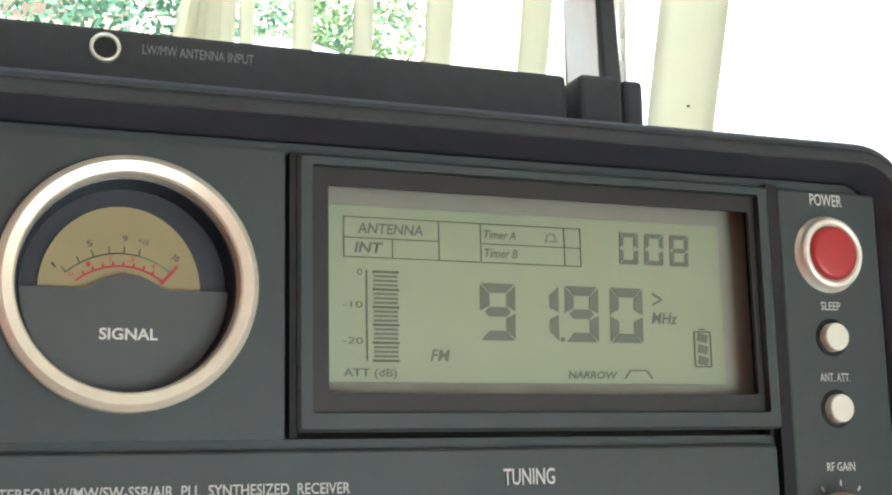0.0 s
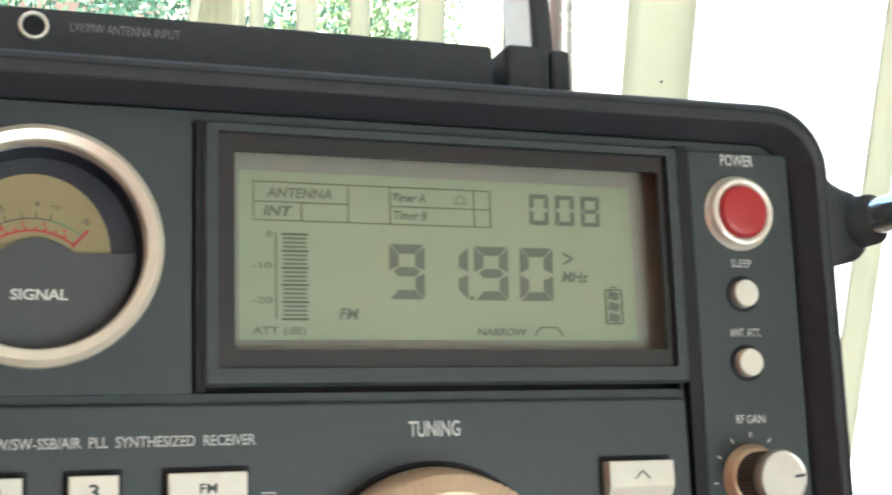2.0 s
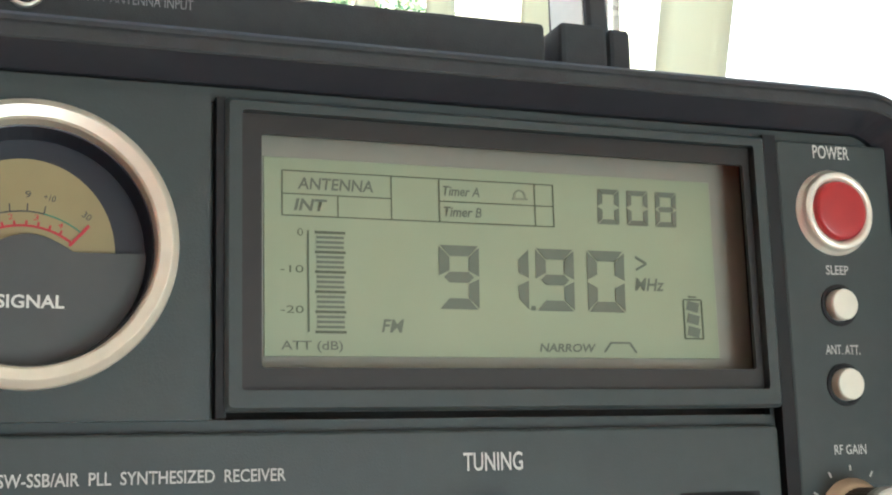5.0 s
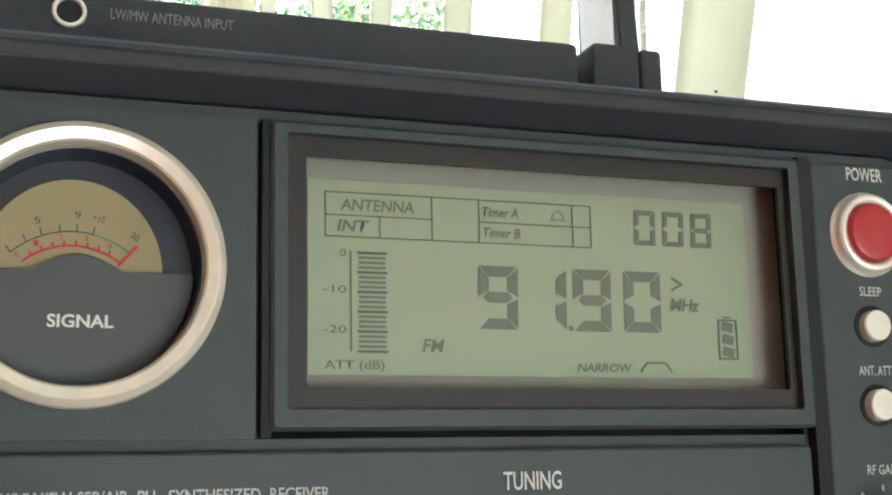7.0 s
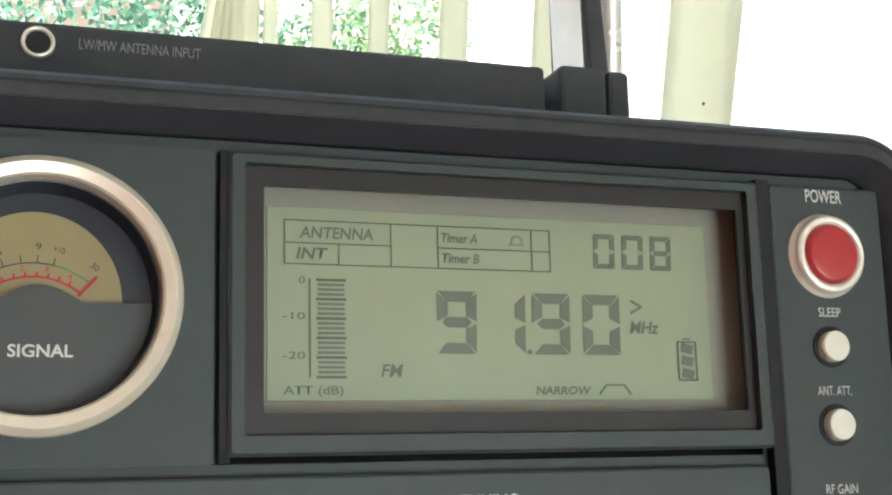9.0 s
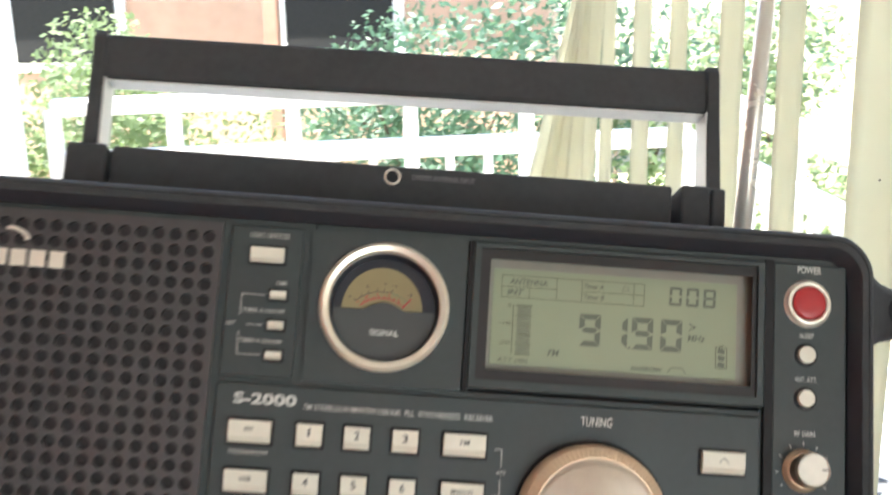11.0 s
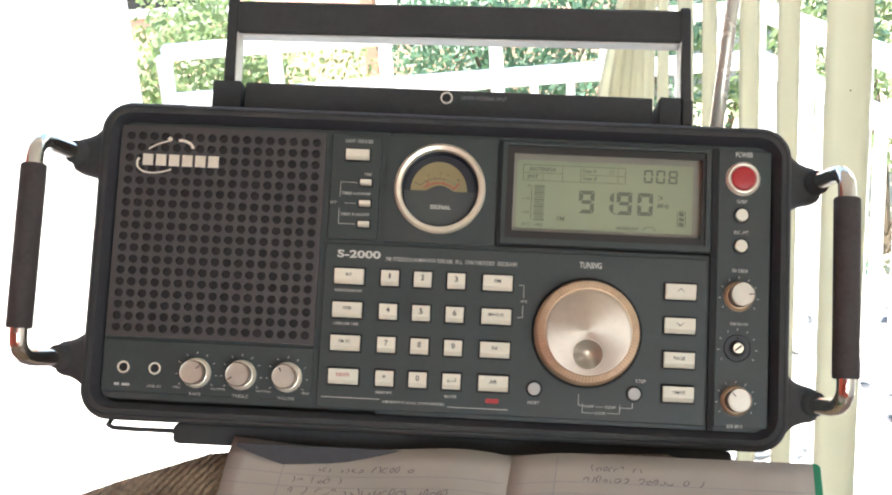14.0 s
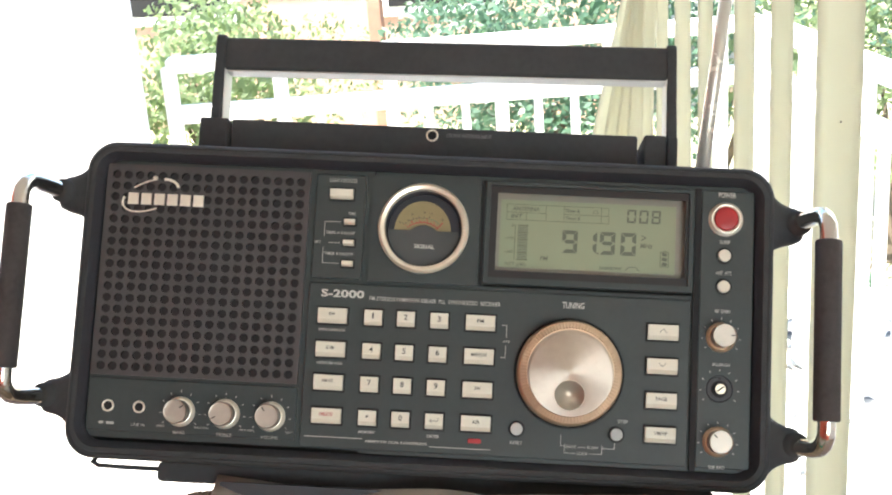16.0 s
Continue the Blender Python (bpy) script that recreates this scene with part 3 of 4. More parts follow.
# meter panel with a round well
def holed(x0, x1, z0, z1, cx, cz, r, yf, yb, n=48):
    b = bmesh.new()
    def sq(k):
        a = 2 * math.pi * (k + 0.5) / n
        c, s = math.cos(a), math.sin(a)
        t = min((((x1 if c > 0 else x0) - cx) / c) if abs(c) > 1e-6 else 9, (((z1 if s > 0 else z0) - cz) / s) if abs(s) > 1e-6 else 9)
        return cx + c * t, cz + s * t
    outer = [sq(k) for k in range(n)]
    # snap the nearest points to the corners
    for X in (x0, x1):
        for Z in (z0, z1):
            k = min(range(n), key=lambda i: (outer[i][0] - X) ** 2 + (outer[i][1] - Z) ** 2)
            outer[k] = (X, Z)
    inner = [(cx + r * math.cos(2 * math.pi * (k + 0.5) / n), cz + r * math.sin(2 * math.pi * (k + 0.5) / n)) for k in range(n)]
    loft(b, [[(x, yb, z) for x, z in outer], [(x, yf, z) for x, z in outer], [(x, yf, z) for x, z in inner], [(x, yb, z) for x, z in inner]], False, False)
    return b


MX, MZ = -0.0007, 0.1292
part("meter_panel", holed(-0.0295, 0.0294, 0.0996, 0.1571, MX, MZ, 0.0225, -0.0002, 0.0024), M_FACE, radio)


def meter():
    b = hollow([[(MX + r * math.cos(2 * math.pi * k / 240), y, MZ + r * math.sin(2 * math.pi * k / 240)) for k in range(240)]
                for r, y in ((0.0245, -0.0003), (0.0245, -0.0022), (0.0243, -0.0028), (0.0233, -0.0038), (0.0230, -0.0040), (0.0212, -0.0035), (0.0208, -0.0030), (0.0206, 0.0005), (0.0225, 0.0005))])
    m = part("signal_meter", b, M_RING, radio, "round signal meter with a pale gold ring")
    b = bmesh.new()
    loft(b, [[(MX + r * math.cos(2 * math.pi * k / 64), y, MZ + r * math.sin(2 * math.pi * k / 64)) for k in range(64)] for r, y in ((0.0212, 0.0002), (0.0204, 0.0004), (0.0197, 0.0068))], False, True)
    part("well", b, M_WELL, m, "dark blue-black meter well")
    # cream arc scale
    b = bmesh.new()
    n = 40
    outer = [(MX - 0.0009 + 0.0154 * math.cos(radians(2 + 176 * k / n)), 0.0058, MZ - 0.0005 + 0.0165 * math.sin(radians(2 + 176 * k / n))) for k in range(n + 1)]
    lower = [(x, y, MZ - 0.0008) for x, y, _ in outer]
    loft(b, [[(x, y + 0.0006, z) for x, y, z in outer], outer, lower], False, False, False)
    part("dial", b, M_DIAL, m, "cream signal scale")
    # lower plate with its hump
    b = bmesh.new()
    pts = []
    for k in range(33):
        x = -0.0196 + 0.0392 * k / 32
        z = -0.0005 + (0.0030 * math.cos(x / 0.0075 * math.pi / 2) if abs(x) < 0.0075 else 0)
        pts.append((MX + x, MZ + z))
    arc = [(MX + 0.0196 * math.cos(radians(180 + 180 * k / 32)), MZ + 0.0196 * math.sin(radians(180 + 180 * k / 32)) - 0.0005) for k in range(33)]
    loft(b, [[(x, 0.0046, z) for x, z in pts], [(x, 0.0038, z) for x, z in pts], [(x, 0.0038, z) for x, z in arc]], False, False, False)
    part("plate", b, M_PLATE, m)
    letters("SIGNAL", MX + 0.0006, MZ - 0.0092, 0.0110, 0.0023, 0.00365, M_WHITE, m, "signal_lettering", 0, 0, 0.022)
    cz = MZ - 0.0105
    def on(r, a):
        return MX - 0.0009 + 0.93 * r * math.sin(radians(a)), cz + r * math.cos(radians(a))
    def arcs(r, a0, a1, st=3):
        return [(*on(r, a), *on(r, min(a + st, a1))) for a in range(a0, a1, st)]
    part("scale_line", strokes(arcs(0.0172, -40, 12) + [(*on(0.0172, a), *on(0.0186, a)) for a in (-40, -29, -19, -8, 2, 12)], 0.00022, 0.0056), M_DARKP, m)
    part("scale_line", strokes(arcs(0.0172, 12, 38), 0.00026, 0.0056), M_GREENP, m)
    part("scale_line", strokes(arcs(0.0147, -38, 36) + [(*on(0.0147, a), *on(0.0156, a)) for a in (-30, -22, -14, -6, 2, 10, 18, 26)], 0.0004, 0.0056), M_REDP, m)
    part("needle", strokes([(*on(0.0140, 36), *on(0.0190, 38))], 0.00055, 0.0053), M_REDP, m, "red meter needle")
    for s, a, r in (("1", -43, 0.0198), ("5", -19, 0.0200), ("9", 2, 0.0202), ("+10", 13, 0.0202), ("30", 34, 0.0202)):
        x, z = on(r, a)
        letters(s, x, z, 0.0004 if s == "1" else 0.0005 * (1 + len(s)), 0.0012, 0.0056, M_DARKP, m, "scale_figure", 0, -a)
    for s, a in (("0", -38), ("1", -24), ("2", -8), ("3", 8), ("4", 24)):
        x, z = on(0.0163, a)
        letters(s, x, z, 0.0008, 0.0010, 0.0056, M_REDP, m, "scale_figure", 0, -a)


meter()

# speaker grille with sunk holes
def grille():
    b = bmesh.new()
    x0, x1, z0, z1, yf = -0.1752, -0.0635, 0.0426, 0.1574, 0.0
    nx, nz = 17, 18
    hx0, hz0 = -0.1700, 0.0473
    px, pz = 0.1015 / 16, 0.1043 / 17
    # the sheet: cells round the holes, a plain margin outside them
    xs = [hx0 + (i - 0.5) * px for i in range(nx + 1)]
    zs = [hz0 + (j - 0.5) * pz for j in range(nz + 1)]
    grid = {}
    def gv(x, z):
        k = (round(x, 6), round(z, 6))
        if k not in grid:
            grid[k] = b.verts.new((x, yf, z))
        return grid[k]
    for i in range(nx):
        for j in range(nz):
            c = [gv(xs[i], zs[j]), gv(xs[i + 1], zs[j]), gv(xs[i + 1], zs[j + 1]), gv(xs[i], zs[j + 1])]
            cx, cz = hx0 + i * px, hz0 + j * pz
            rad = 0.0024
            f = [b.verts.new((cx + rad * math.cos(radians(22.5 + 45 * k)), yf, cz + rad * math.sin(radians(22.5 + 45 * k)))) for k in range(8)]
            g = [b.verts.new((v.co.x, yf + 0.0021, v.co.z)) for v in f]
            # hole walls and bottom take the darker slot, their shade painted in
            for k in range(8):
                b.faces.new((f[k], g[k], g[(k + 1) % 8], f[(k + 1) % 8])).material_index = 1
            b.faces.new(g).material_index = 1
            # corners sit at 225, 315, 45, 135 degrees
            o = {4: c[0], 6: c[1], 0: c[2], 2: c[3]}
            seq = [0, 2, 4, 6]
            for q in range(4):
                s, e = seq[q], seq[(q + 1) % 4]
                b.faces.new((o[s], o[e], f[(e) % 8], f[(s + 1) % 8]))
                b.faces.new((o[s], f[(s + 1) % 8], f[s]))
    for (X0, X1, Z0, Z1) in ((x0, xs[0], z0, z1), (xs[-1], x1, z0, z1), (xs[0], xs[-1], z0, zs[0]), (xs[0], xs[-1], zs[-1], z1)):
        b.faces.new([b.verts.new(p) for p in ((X0, yf, Z0), (X1, yf, Z0), (X1, yf, Z1), (X0, yf, Z1))])
    loft(b, [[(x0, 0.0024, z0), (x1, 0.0024, z0), (x1, 0.0024, z1), (x0, 0.0024, z1)], [(x0, yf, z0), (x1, yf, z0), (x1, yf, z1), (x0, yf, z1)]], False, False)
    g = part("speaker_grille", b, M_GRILLE, radio, "perforated dark speaker grille")
    g.data.materials.append(M_HOLE_SHADE)
    return g


gr = grille()
# maker's badge drawn as plain bars with an orbit sweep
bars = []
for k in range(6):
    x = -0.1625 + k * 0.00715
    bars.append((x, 0.1385, x + 0.0056, 0.1385))
part("badge_bar", strokes(bars, 0.0062, -0.0012, 0.0010), M_SILVER, gr, "silver badge bars")
def sweep(a0, a1, w0, w1):
    b = bmesh.new()
    lps = []
    n = 22
    for k in range(n + 1):
        a = radians(a0 + (a1 - a0) * k / n)
        ww = (w0 + (w1 - w0) * k / n) / 2
        c = Vector((-0.1505 + 0.0150 * math.cos(a), -0.0012, 0.1405 + 0.0082 * math.sin(a) + 0.0042 * math.cos(a)))
        nn = Vector((math.cos(a), 0, math.sin(a) * 1.6)).normalized() * ww
        lps.append([c - nn, c + nn, c + nn + Vector((0, 0.001, 0)), c - nn + Vector((0, 0.001, 0))])
    loft(b, lps)
    return b
part("badge_sweep", sweep(5, 62, 0.0016, 0.0013), M_SILVER, gr, "curved silver badge line")
part("badge_sweep", sweep(85, 128, 0.0006, 0.0008), M_SILVER, gr, "curved silver badge line")
part("badge_sweep", sweep(160, 285, 0.0012, 0.0006), M_SILVER, gr, "curved silver badge line")
part("badge_dot", lathe(-0.1486, 0.1502, [(0.0013, 0.0), (0.0013, -0.0008), (0.0009, -0.0014), (0.0003, -0.0015)], 14), M_SILVER, gr, "small silver bead")

# ---- display ----
def display():
    b = hollow([rr(0.0388, 0.1472, 0.0998, 0.1556, 0.0008, 0.0024, 2), rr(0.0388, 0.1472, 0.0998, 0.1556, 0.0008, -0.0008, 2), rr(0.0394, 0.1466, 0.1004, 0.1550, 0.0008, -0.0015, 2),
                rr(0.0416, 0.1444, 0.1034, 0.1534, 0.0006, -0.0015, 2), rr(0.0416, 0.1444, 0.1034, 0.1534, 0.0006, 0.0024, 2)])
    d = part("display", b, M_FACE, radio, "liquid crystal display in a raised surround")
    b = hollow([rr(0.0417, 0.1443, 0.1035, 0.1533, 0.0005, 0.0003, 2), rr(0.0453, 0.1427, 0.1075, 0.1496, 0.0005, 0.0003, 2), rr(0.0453, 0.1427, 0.1075, 0.1496, 0.0005, 0.0012, 2), rr(0.0417, 0.1443, 0.1035, 0.1533, 0.0005, 0.0024, 2)])
    part("bezel", b, M_LCDFRAME, d, "flat dark brown-grey display mask")
    part("border", slab(0.0425, 0.1462, 0.1040, 0.1528, 0.0072, 0.0082, 0, 0.0001), M_LCDEDGE, d, "grey-brown display border")
    part("glass", slab(0.0470, 0.1386, 0.1101, 0.1472, 0.0069, 0.0074, 0, 0.0001), M_LCD, d, "grey-green display glass")
    Y = 0.0067
    def seg7(s, x, z, w, h, t, sl, name):
        on = {"0": "abcdef", "1": "bc", "8": "abcdefg", "9": "abcdfg"}
        for ch_i, ch in enumerate(s):
            X = x + ch_i * w * 1.36
            g = t * 0.12
            def P(u, v):
                return (X + u * w + (v - 0.5) * h * sl, Y, z + v * h)
            tw, th = t / w, t / h
            S = {"a": ((0 + g / w, 1), (1 - g / w, 1), (1 - tw, 1 - th), (tw, 1 - th)), "d": ((0 + g / w, 0), (tw, th), (1 - tw, th), (1 - g / w, 0)),
                 "g": ((tw * 0.5, 0.5), (tw, 0.5 + th / 2), (1 - tw, 0.5 + th / 2), (1 - tw * 0.5, 0.5), (1 - tw, 0.5 - th / 2), (tw, 0.5 - th / 2)),
                 "f": ((0, 1 - g / h), (tw, 1 - th - g / h), (tw, 0.5 + th / 2 + g / h), (0, 0.5 + g / h)), "e": ((0, 0.5 - g / h), (tw, 0.5 - th / 2 - g / h), (tw, th + g / h), (0, g / h)),
                 "b": ((1, 1 - g / h), (1, 0.5 + g / h), (1 - tw, 0.5 + th / 2 + g / h), (1 - tw, 1 - th - g / h)), "c": ((1, 0.5 - g / h), (1, g / h), (1 - tw, th + g / h), (1 - tw, 0.5 - th / 2 - g / h))}
            for k in on[ch]:
                f = [Vector(P(*q)) for q in S[k]]
                b = bmesh.new()
                loft(b, [[p + Vector((0, 0.0001, 0)) for p in f], f])
                part(name, b, M_SEG, d)
    seg7("9", 0.0797, 0.1193, 0.0080, 0.0124, 0.0021, 0.02, "digit_segment")
    seg7("1", 0.0898, 0.1193, 0.0080, 0.0124, 0.0021, 0.02, "digit_segment")
    seg7("90", 0.0993, 0.1193, 0.0080, 0.0124, 0.0021, 0.02, "digit_segment")
    part("point", strokes([(0.0981, 0.1198, 0.0990, 0.1198)], 0.0009, Y), M_SEG, d)
    seg7("008", 0.1131, 0.1372, 0.0047, 0.0073, 0.00105, 0.03, "digit_segment")
    lines = [(0.0503, 0.1447, 0.0708, 0.1447), (0.0708, 0.1447, 0.1036, 0.1447), (0.0503, 0.1362, 0.1036, 0.1362), (0.0503, 0.1403, 0.0708, 0.1403), (0.0802, 0.1403, 0.1036, 0.1403),
             (0.0503, 0.1447, 0.0503, 0.1362), (0.0708, 0.1447, 0.0708, 0.1362), (0.0606, 0.1403, 0.0606, 0.1362), (0.0802, 0.1447, 0.0802, 0.1362), (0.0997, 0.1447, 0.0997, 0.1362), (0.1036, 0.1447, 0.1036, 0.1362)]
    part("table_line", strokes(lines, 0.00022, Y), M_LINE, d)
    letters("ANTENNA", 0.0602, 0.1424, 0.0142, 0.0023, Y, M_SEG, d, "antenna_lettering", 0.12, 0, 0.018)
    letters("INT", 0.0555, 0.1383, 0.0062, 0.0023, Y, M_SEG, d, "input_lettering", 0.2, 0, 0.03)
    letters("Timer A", 0.0846, 0.1424, 0.0074, 0.0020, Y, M_SEG, d, "timer_lettering", 0.2, 0, 0.02)
    letters("Timer B", 0.0848, 0.1383, 0.0076, 0.0020, Y, M_SEG, d, "timer_lettering", 0.2, 0, 0.02)
    bell = [(0.0950, 0.1415, 0.0982, 0.1415)] + [(0.0966 + 0.0011 * math.cos(radians(a)), 0.1421 + 0.0012 * math.sin(radians(a)), 0.0966 + 0.0011 * math.cos(radians(a + 30)), 0.1421 + 0.0012 * math.sin(radians(a + 30))) for a in range(0, 180, 30)]
    part("bell_sign", strokes(bell + [(0.0955, 0.1415, 0.0955, 0.1421), (0.0977, 0.1415, 0.0977, 0.1421)], 0.0004, Y), M_GHOST, d, "faint bell sign")
    part("scale_line", strokes([(0.0550, 0.1335, 0.0550, 0.1146)], 0.0003, Y), M_LINE, d)
    for k in range(21):
        wide = 0.0003 if k % 4 == 0 else 0.0
        part("level_bar", strokes([(0.0565 - wide, 0.1332 - 0.00093 * k, 0.0616 + wide, 0.1332 - 0.00093 * k)], 0.0005, Y), M_LINE if wide else M_SEG, d)
    for s, z, w in (("0", 0.1331, 0.0011), ("-10", 0.1262, 0.0042), ("-20", 0.1187, 0.0042)):
        letters(s, 0.0541 - w / 2, z, w, 0.0014, Y, M_LINE, d, "scale_figure")
    letters("ATT (dB)", 0.0556, 0.1119, 0.0112, 0.0022, Y, M_SEG, d, "att_lettering", 0, 0, 0.012)
    letters("FM", 0.0706, 0.1159, 0.0043, 0.0025, Y, M_SEG, d, "band_lettering", 0.2, 0, 0.02)
    letters("MHz", 0.1236, 0.1251, 0.0066, 0.0026, Y, M_SEG, d, "unit_lettering", 0.2, 0, 0.02)
    part("arrow_sign", strokes([(0.1208, 0.1307, 0.1232, 0.1294), (0.1232, 0.1294, 0.1208, 0.1281)], 0.0005, Y), M_SEG, d)
    letters("NARROW", 0.1054, 0.1121, 0.0118, 0.0017, Y, M_SEG, d, "filter_lettering", 0.15, 0, 0.03)
    part("filter_sign", strokes([(0.1131, 0.1113, 0.1146, 0.1132), (0.1146, 0.1132, 0.1186, 0.1132), (0.1186, 0.1132, 0.1200, 0.1113)], 0.0004, Y), M_SEG, d)
    part("battery_sign", strokes([(0.1310, 0.1222, 0.1351, 0.1222), (0.1310, 0.1142, 0.1351, 0.1142), (0.1310, 0.1222, 0.1310, 0.1142), (0.1351, 0.1222, 0.1351, 0.1142), (0.1322, 0.1228, 0.1339, 0.1228)], 0.0003, Y), M_LINE, d)
    part("battery_sign", strokes([(0.1318, 0.1211 - 0.0026 * k, 0.1343, 0.1205 - 0.0026 * k) for k in range(3)], 0.0019, Y), M_SEG, d)
    d.location, d.scale = (-0.0083, 0.0, 0.0009), (1.0355, 1.0, 1.0029)
    return d


display()

# ---- keys ----
def key(cx, cz, w, h, s="", tw=0.0, th=0.0022, ink=None):
    """An ivory key in a sunk black frame; its lower edge slopes back."""
    x0, x1, z0, z1 = cx - w / 2, cx + w / 2, cz - h / 2, cz + h / 2
    k = part("key_frame", hollow([rr(x0 - 0.0010, x1 + 0.0010, z0 - 0.0010, z1 + 0.0012, 0.0003, 0.0002, 1), rr(x0 - 0.0010, x1 + 0.0010, z0 - 0.0010, z1 + 0.0012, 0.0003, -0.00025, 1),
                                  rr(x0 - 0.0001, x1 + 0.0001, z0 - 0.0001, z1 + 0.0001, 0.0002, -0.00022, 1), rr(x0 - 0.0001, x1 + 0.0001, z0 - 0.0001, z1 + 0.0001, 0.0002, 0.0002, 1)]), M_BLACK, radio)
    b = bmesh.new()
    lo, hi, e = z0 + h * 0.22, z1, 0.0003
    prof = [(0.0, z0), (-0.0020, z0), (-0.0034, lo), (-0.0037, lo + 0.0006), (-0.0037, hi - e), (-0.0034, hi), (0.0, hi)]
    loft(b, [[(x0, y, z) for y, z in prof], [(x0 + e, y - 0.0001 if y < -0.001 else y, z) for y, z in prof], [(x1 - e, y - 0.0001 if y < -0.001 else y, z) for y, z in prof], [(x1, y, z) for y, z in prof]])
    kk = part("key_cap", b, M_KEY, k)
    if s in ("^", "v", "<"):
        c = cz + h * 0.10
        if s == "^":
            ln = [(cx - 0.0018, c - 0.0008, cx, c + 0.001), (cx, c + 0.001, cx + 0.0018, c - 0.0008)]
        elif s == "v":
            ln = [(cx - 0.0018, c + 0.0008, cx, c - 0.001), (cx, c - 0.001, cx + 0.0018, c + 0.0008)]
        else:
            ln = [(cx - 0.0022, c - 0.0006, cx + 0.0022, c - 0.0006), (cx + 0.0022, c - 0.0006, cx + 0.0022, c + 0.0012), (cx - 0.0022, c - 0.0006, cx - 0.0012, c + 0.0002), (cx - 0.0022, c - 0.0006, cx - 0.0012, c - 0.0014)]
        part("key_sign", strokes(ln, 0.0003, -0.0040), M_DARKP, k)
    elif s:
        letters(s, cx, cz + h * 0.11, tw, th, -0.00395, ink or M_DARKP, k, "key_lettering", 0, 0, 0.015)
    return k


ROWZ = [0.0798, 0.0619, 0.0443, 0.0267]
for z, s, w in zip(ROWZ, ("BW", "SSB", "FM ST.", "DELETE"), (0.0034, 0.0044, 0.0062, 0.0070)):
    key(-0.0466, z, 0.0155, 0.0080, s, w, 0.0017, M_REDP if s == "DELETE" else None)
for z, row in zip(ROWZ, ("123", "456", "789", "*0<")):
    for x, ch in zip((-0.0248, -0.0073, 0.0105), row):
        key(x, z, 0.0093, 0.0080, ch, 0.0009 if ch == "1" else 0.0019, 0.0030 if ch != "*" else 0.0018)
for z, s, w in zip(ROWZ, ("FM", "MW/LW", "SW", "AIR"), (0.0034, 0.0082, 0.0034, 0.0040)):
    key(0.0325, z, 0.0155, 0.0080, s, w, 0.0019)
for z, s, w in zip((0.0795, 0.0616, 0.0436, 0.0258), ("^", "v", "PAGE", "VM/VF"), (0, 0, 0.0060, 0.0068)):
    key(0.1289, z, 0.0159, 0.0080, s, w, 0.0019)
key(-0.0458, 0.1458, 0.0125, 0.0054)
for z in (0.1308, 0.1194, 0.1081):
    key(-0.0406, z, 0.0058, 0.0029)

# ---- round buttons, knobs and sockets ----
def button(cx, cz, r, material, name, label=""):
    k = part(name, lathe(cx, cz, [(r + 0.0011, 0.0001), (r + 0.0011, -0.0005), (r + 0.0004, -0.0006), (r + 0.0003, 0.0001)], 28), M_BLACK, radio)
    part("button_cap", lathe(cx, cz, [(r, 0.0), (r, -0.0020), (r * 0.95, -0.0024), (r * 0.90, -0.0025), (r * 0.3, -0.0025)], 28), material, k, label, False)
    return k


for x, z in ((0.1602, 0.1220), (0.1601, 0.1055)):
    button(x, z, 0.0033, M_KEY, "round_button", "small white push button")
for x, z in ((0.0540, 0.0251), (0.1062, 0.0249)):
    button(x, z, 0.0033, M_GREYB, "round_button", "small grey push button")
pw = part("power_button", lathe(0.1606, 0.1417, [(0.0092, 0.0001), (0.0092, -0.0004), (0.0086, -0.0004), (0.0085, -0.0022), (0.0079, -0.0030), (0.0068, -0.0028), (0.0065, -0.0016)], 48), M_SILVER, radio, "silver power button ring", True)
part("button_cap", lathe(0.1606, 0.1417, [(0.0063, -0.0012), (0.0063, -0.0028), (0.0060, -0.0033), (0.0054, -0.0035), (0.0030, -0.0036), (0.0010, -0.0036)], 48), M_RED, pw, "red power button", True)


def knob(cx, cz, deep, mark, ring=M_GOLD):
    k = part("control_knob", lathe(cx, cz, [(0.0080, 0.0002), (0.0080, -0.0003), (0.0074, -0.0006), (0.0072, -0.0022), (0.0063, -0.0028)], 36), ring, radio, "champagne metal control knob", True)
    part("knob_body", lathe(cx, cz, [(0.0059, -0.002), (0.0059, -deep + 0.002)], 72, None, 36, 0.00022), M_NECK, k)
    part("knob_cap", lathe(cx, cz, [(0.0063, -deep + 0.0026), (0.0064, -deep + 0.0008), (0.0060, -deep), (0.0054, -deep + 0.0002), (0.002, -deep + 0.0002)], 36), M_CAP, k, "", False)
    a = radians(mark)
    part("pointer", strokes([(cx + 0.0030 * math.sin(a), cz + 0.0030 * math.cos(a), cx + 0.0056 * math.sin(a), cz + 0.0056 * math.cos(a))], 0.0006, -deep - 0.0001), M_DARKP, k)
    return k


def ticks(cx, cz, r, angs, w=0.0004, ln=0.0012):
    part("dial_tick", strokes([(cx + r * math.sin(radians(a)), cz + r * math.cos(radians(a)), cx + (r + ln) * math.sin(radians(a)), cz + (r + ln) * math.cos(radians(a))) for a in angs], w, -0.0004), M_PRINT, radio)


ANG = (-125, -95, -60, -30, 0, 30, 60, 95, 125)
knob(0.1596, 0.0786, 0.0128, 85)
knob(0.1590, 0.0239, 0.0125, -45)
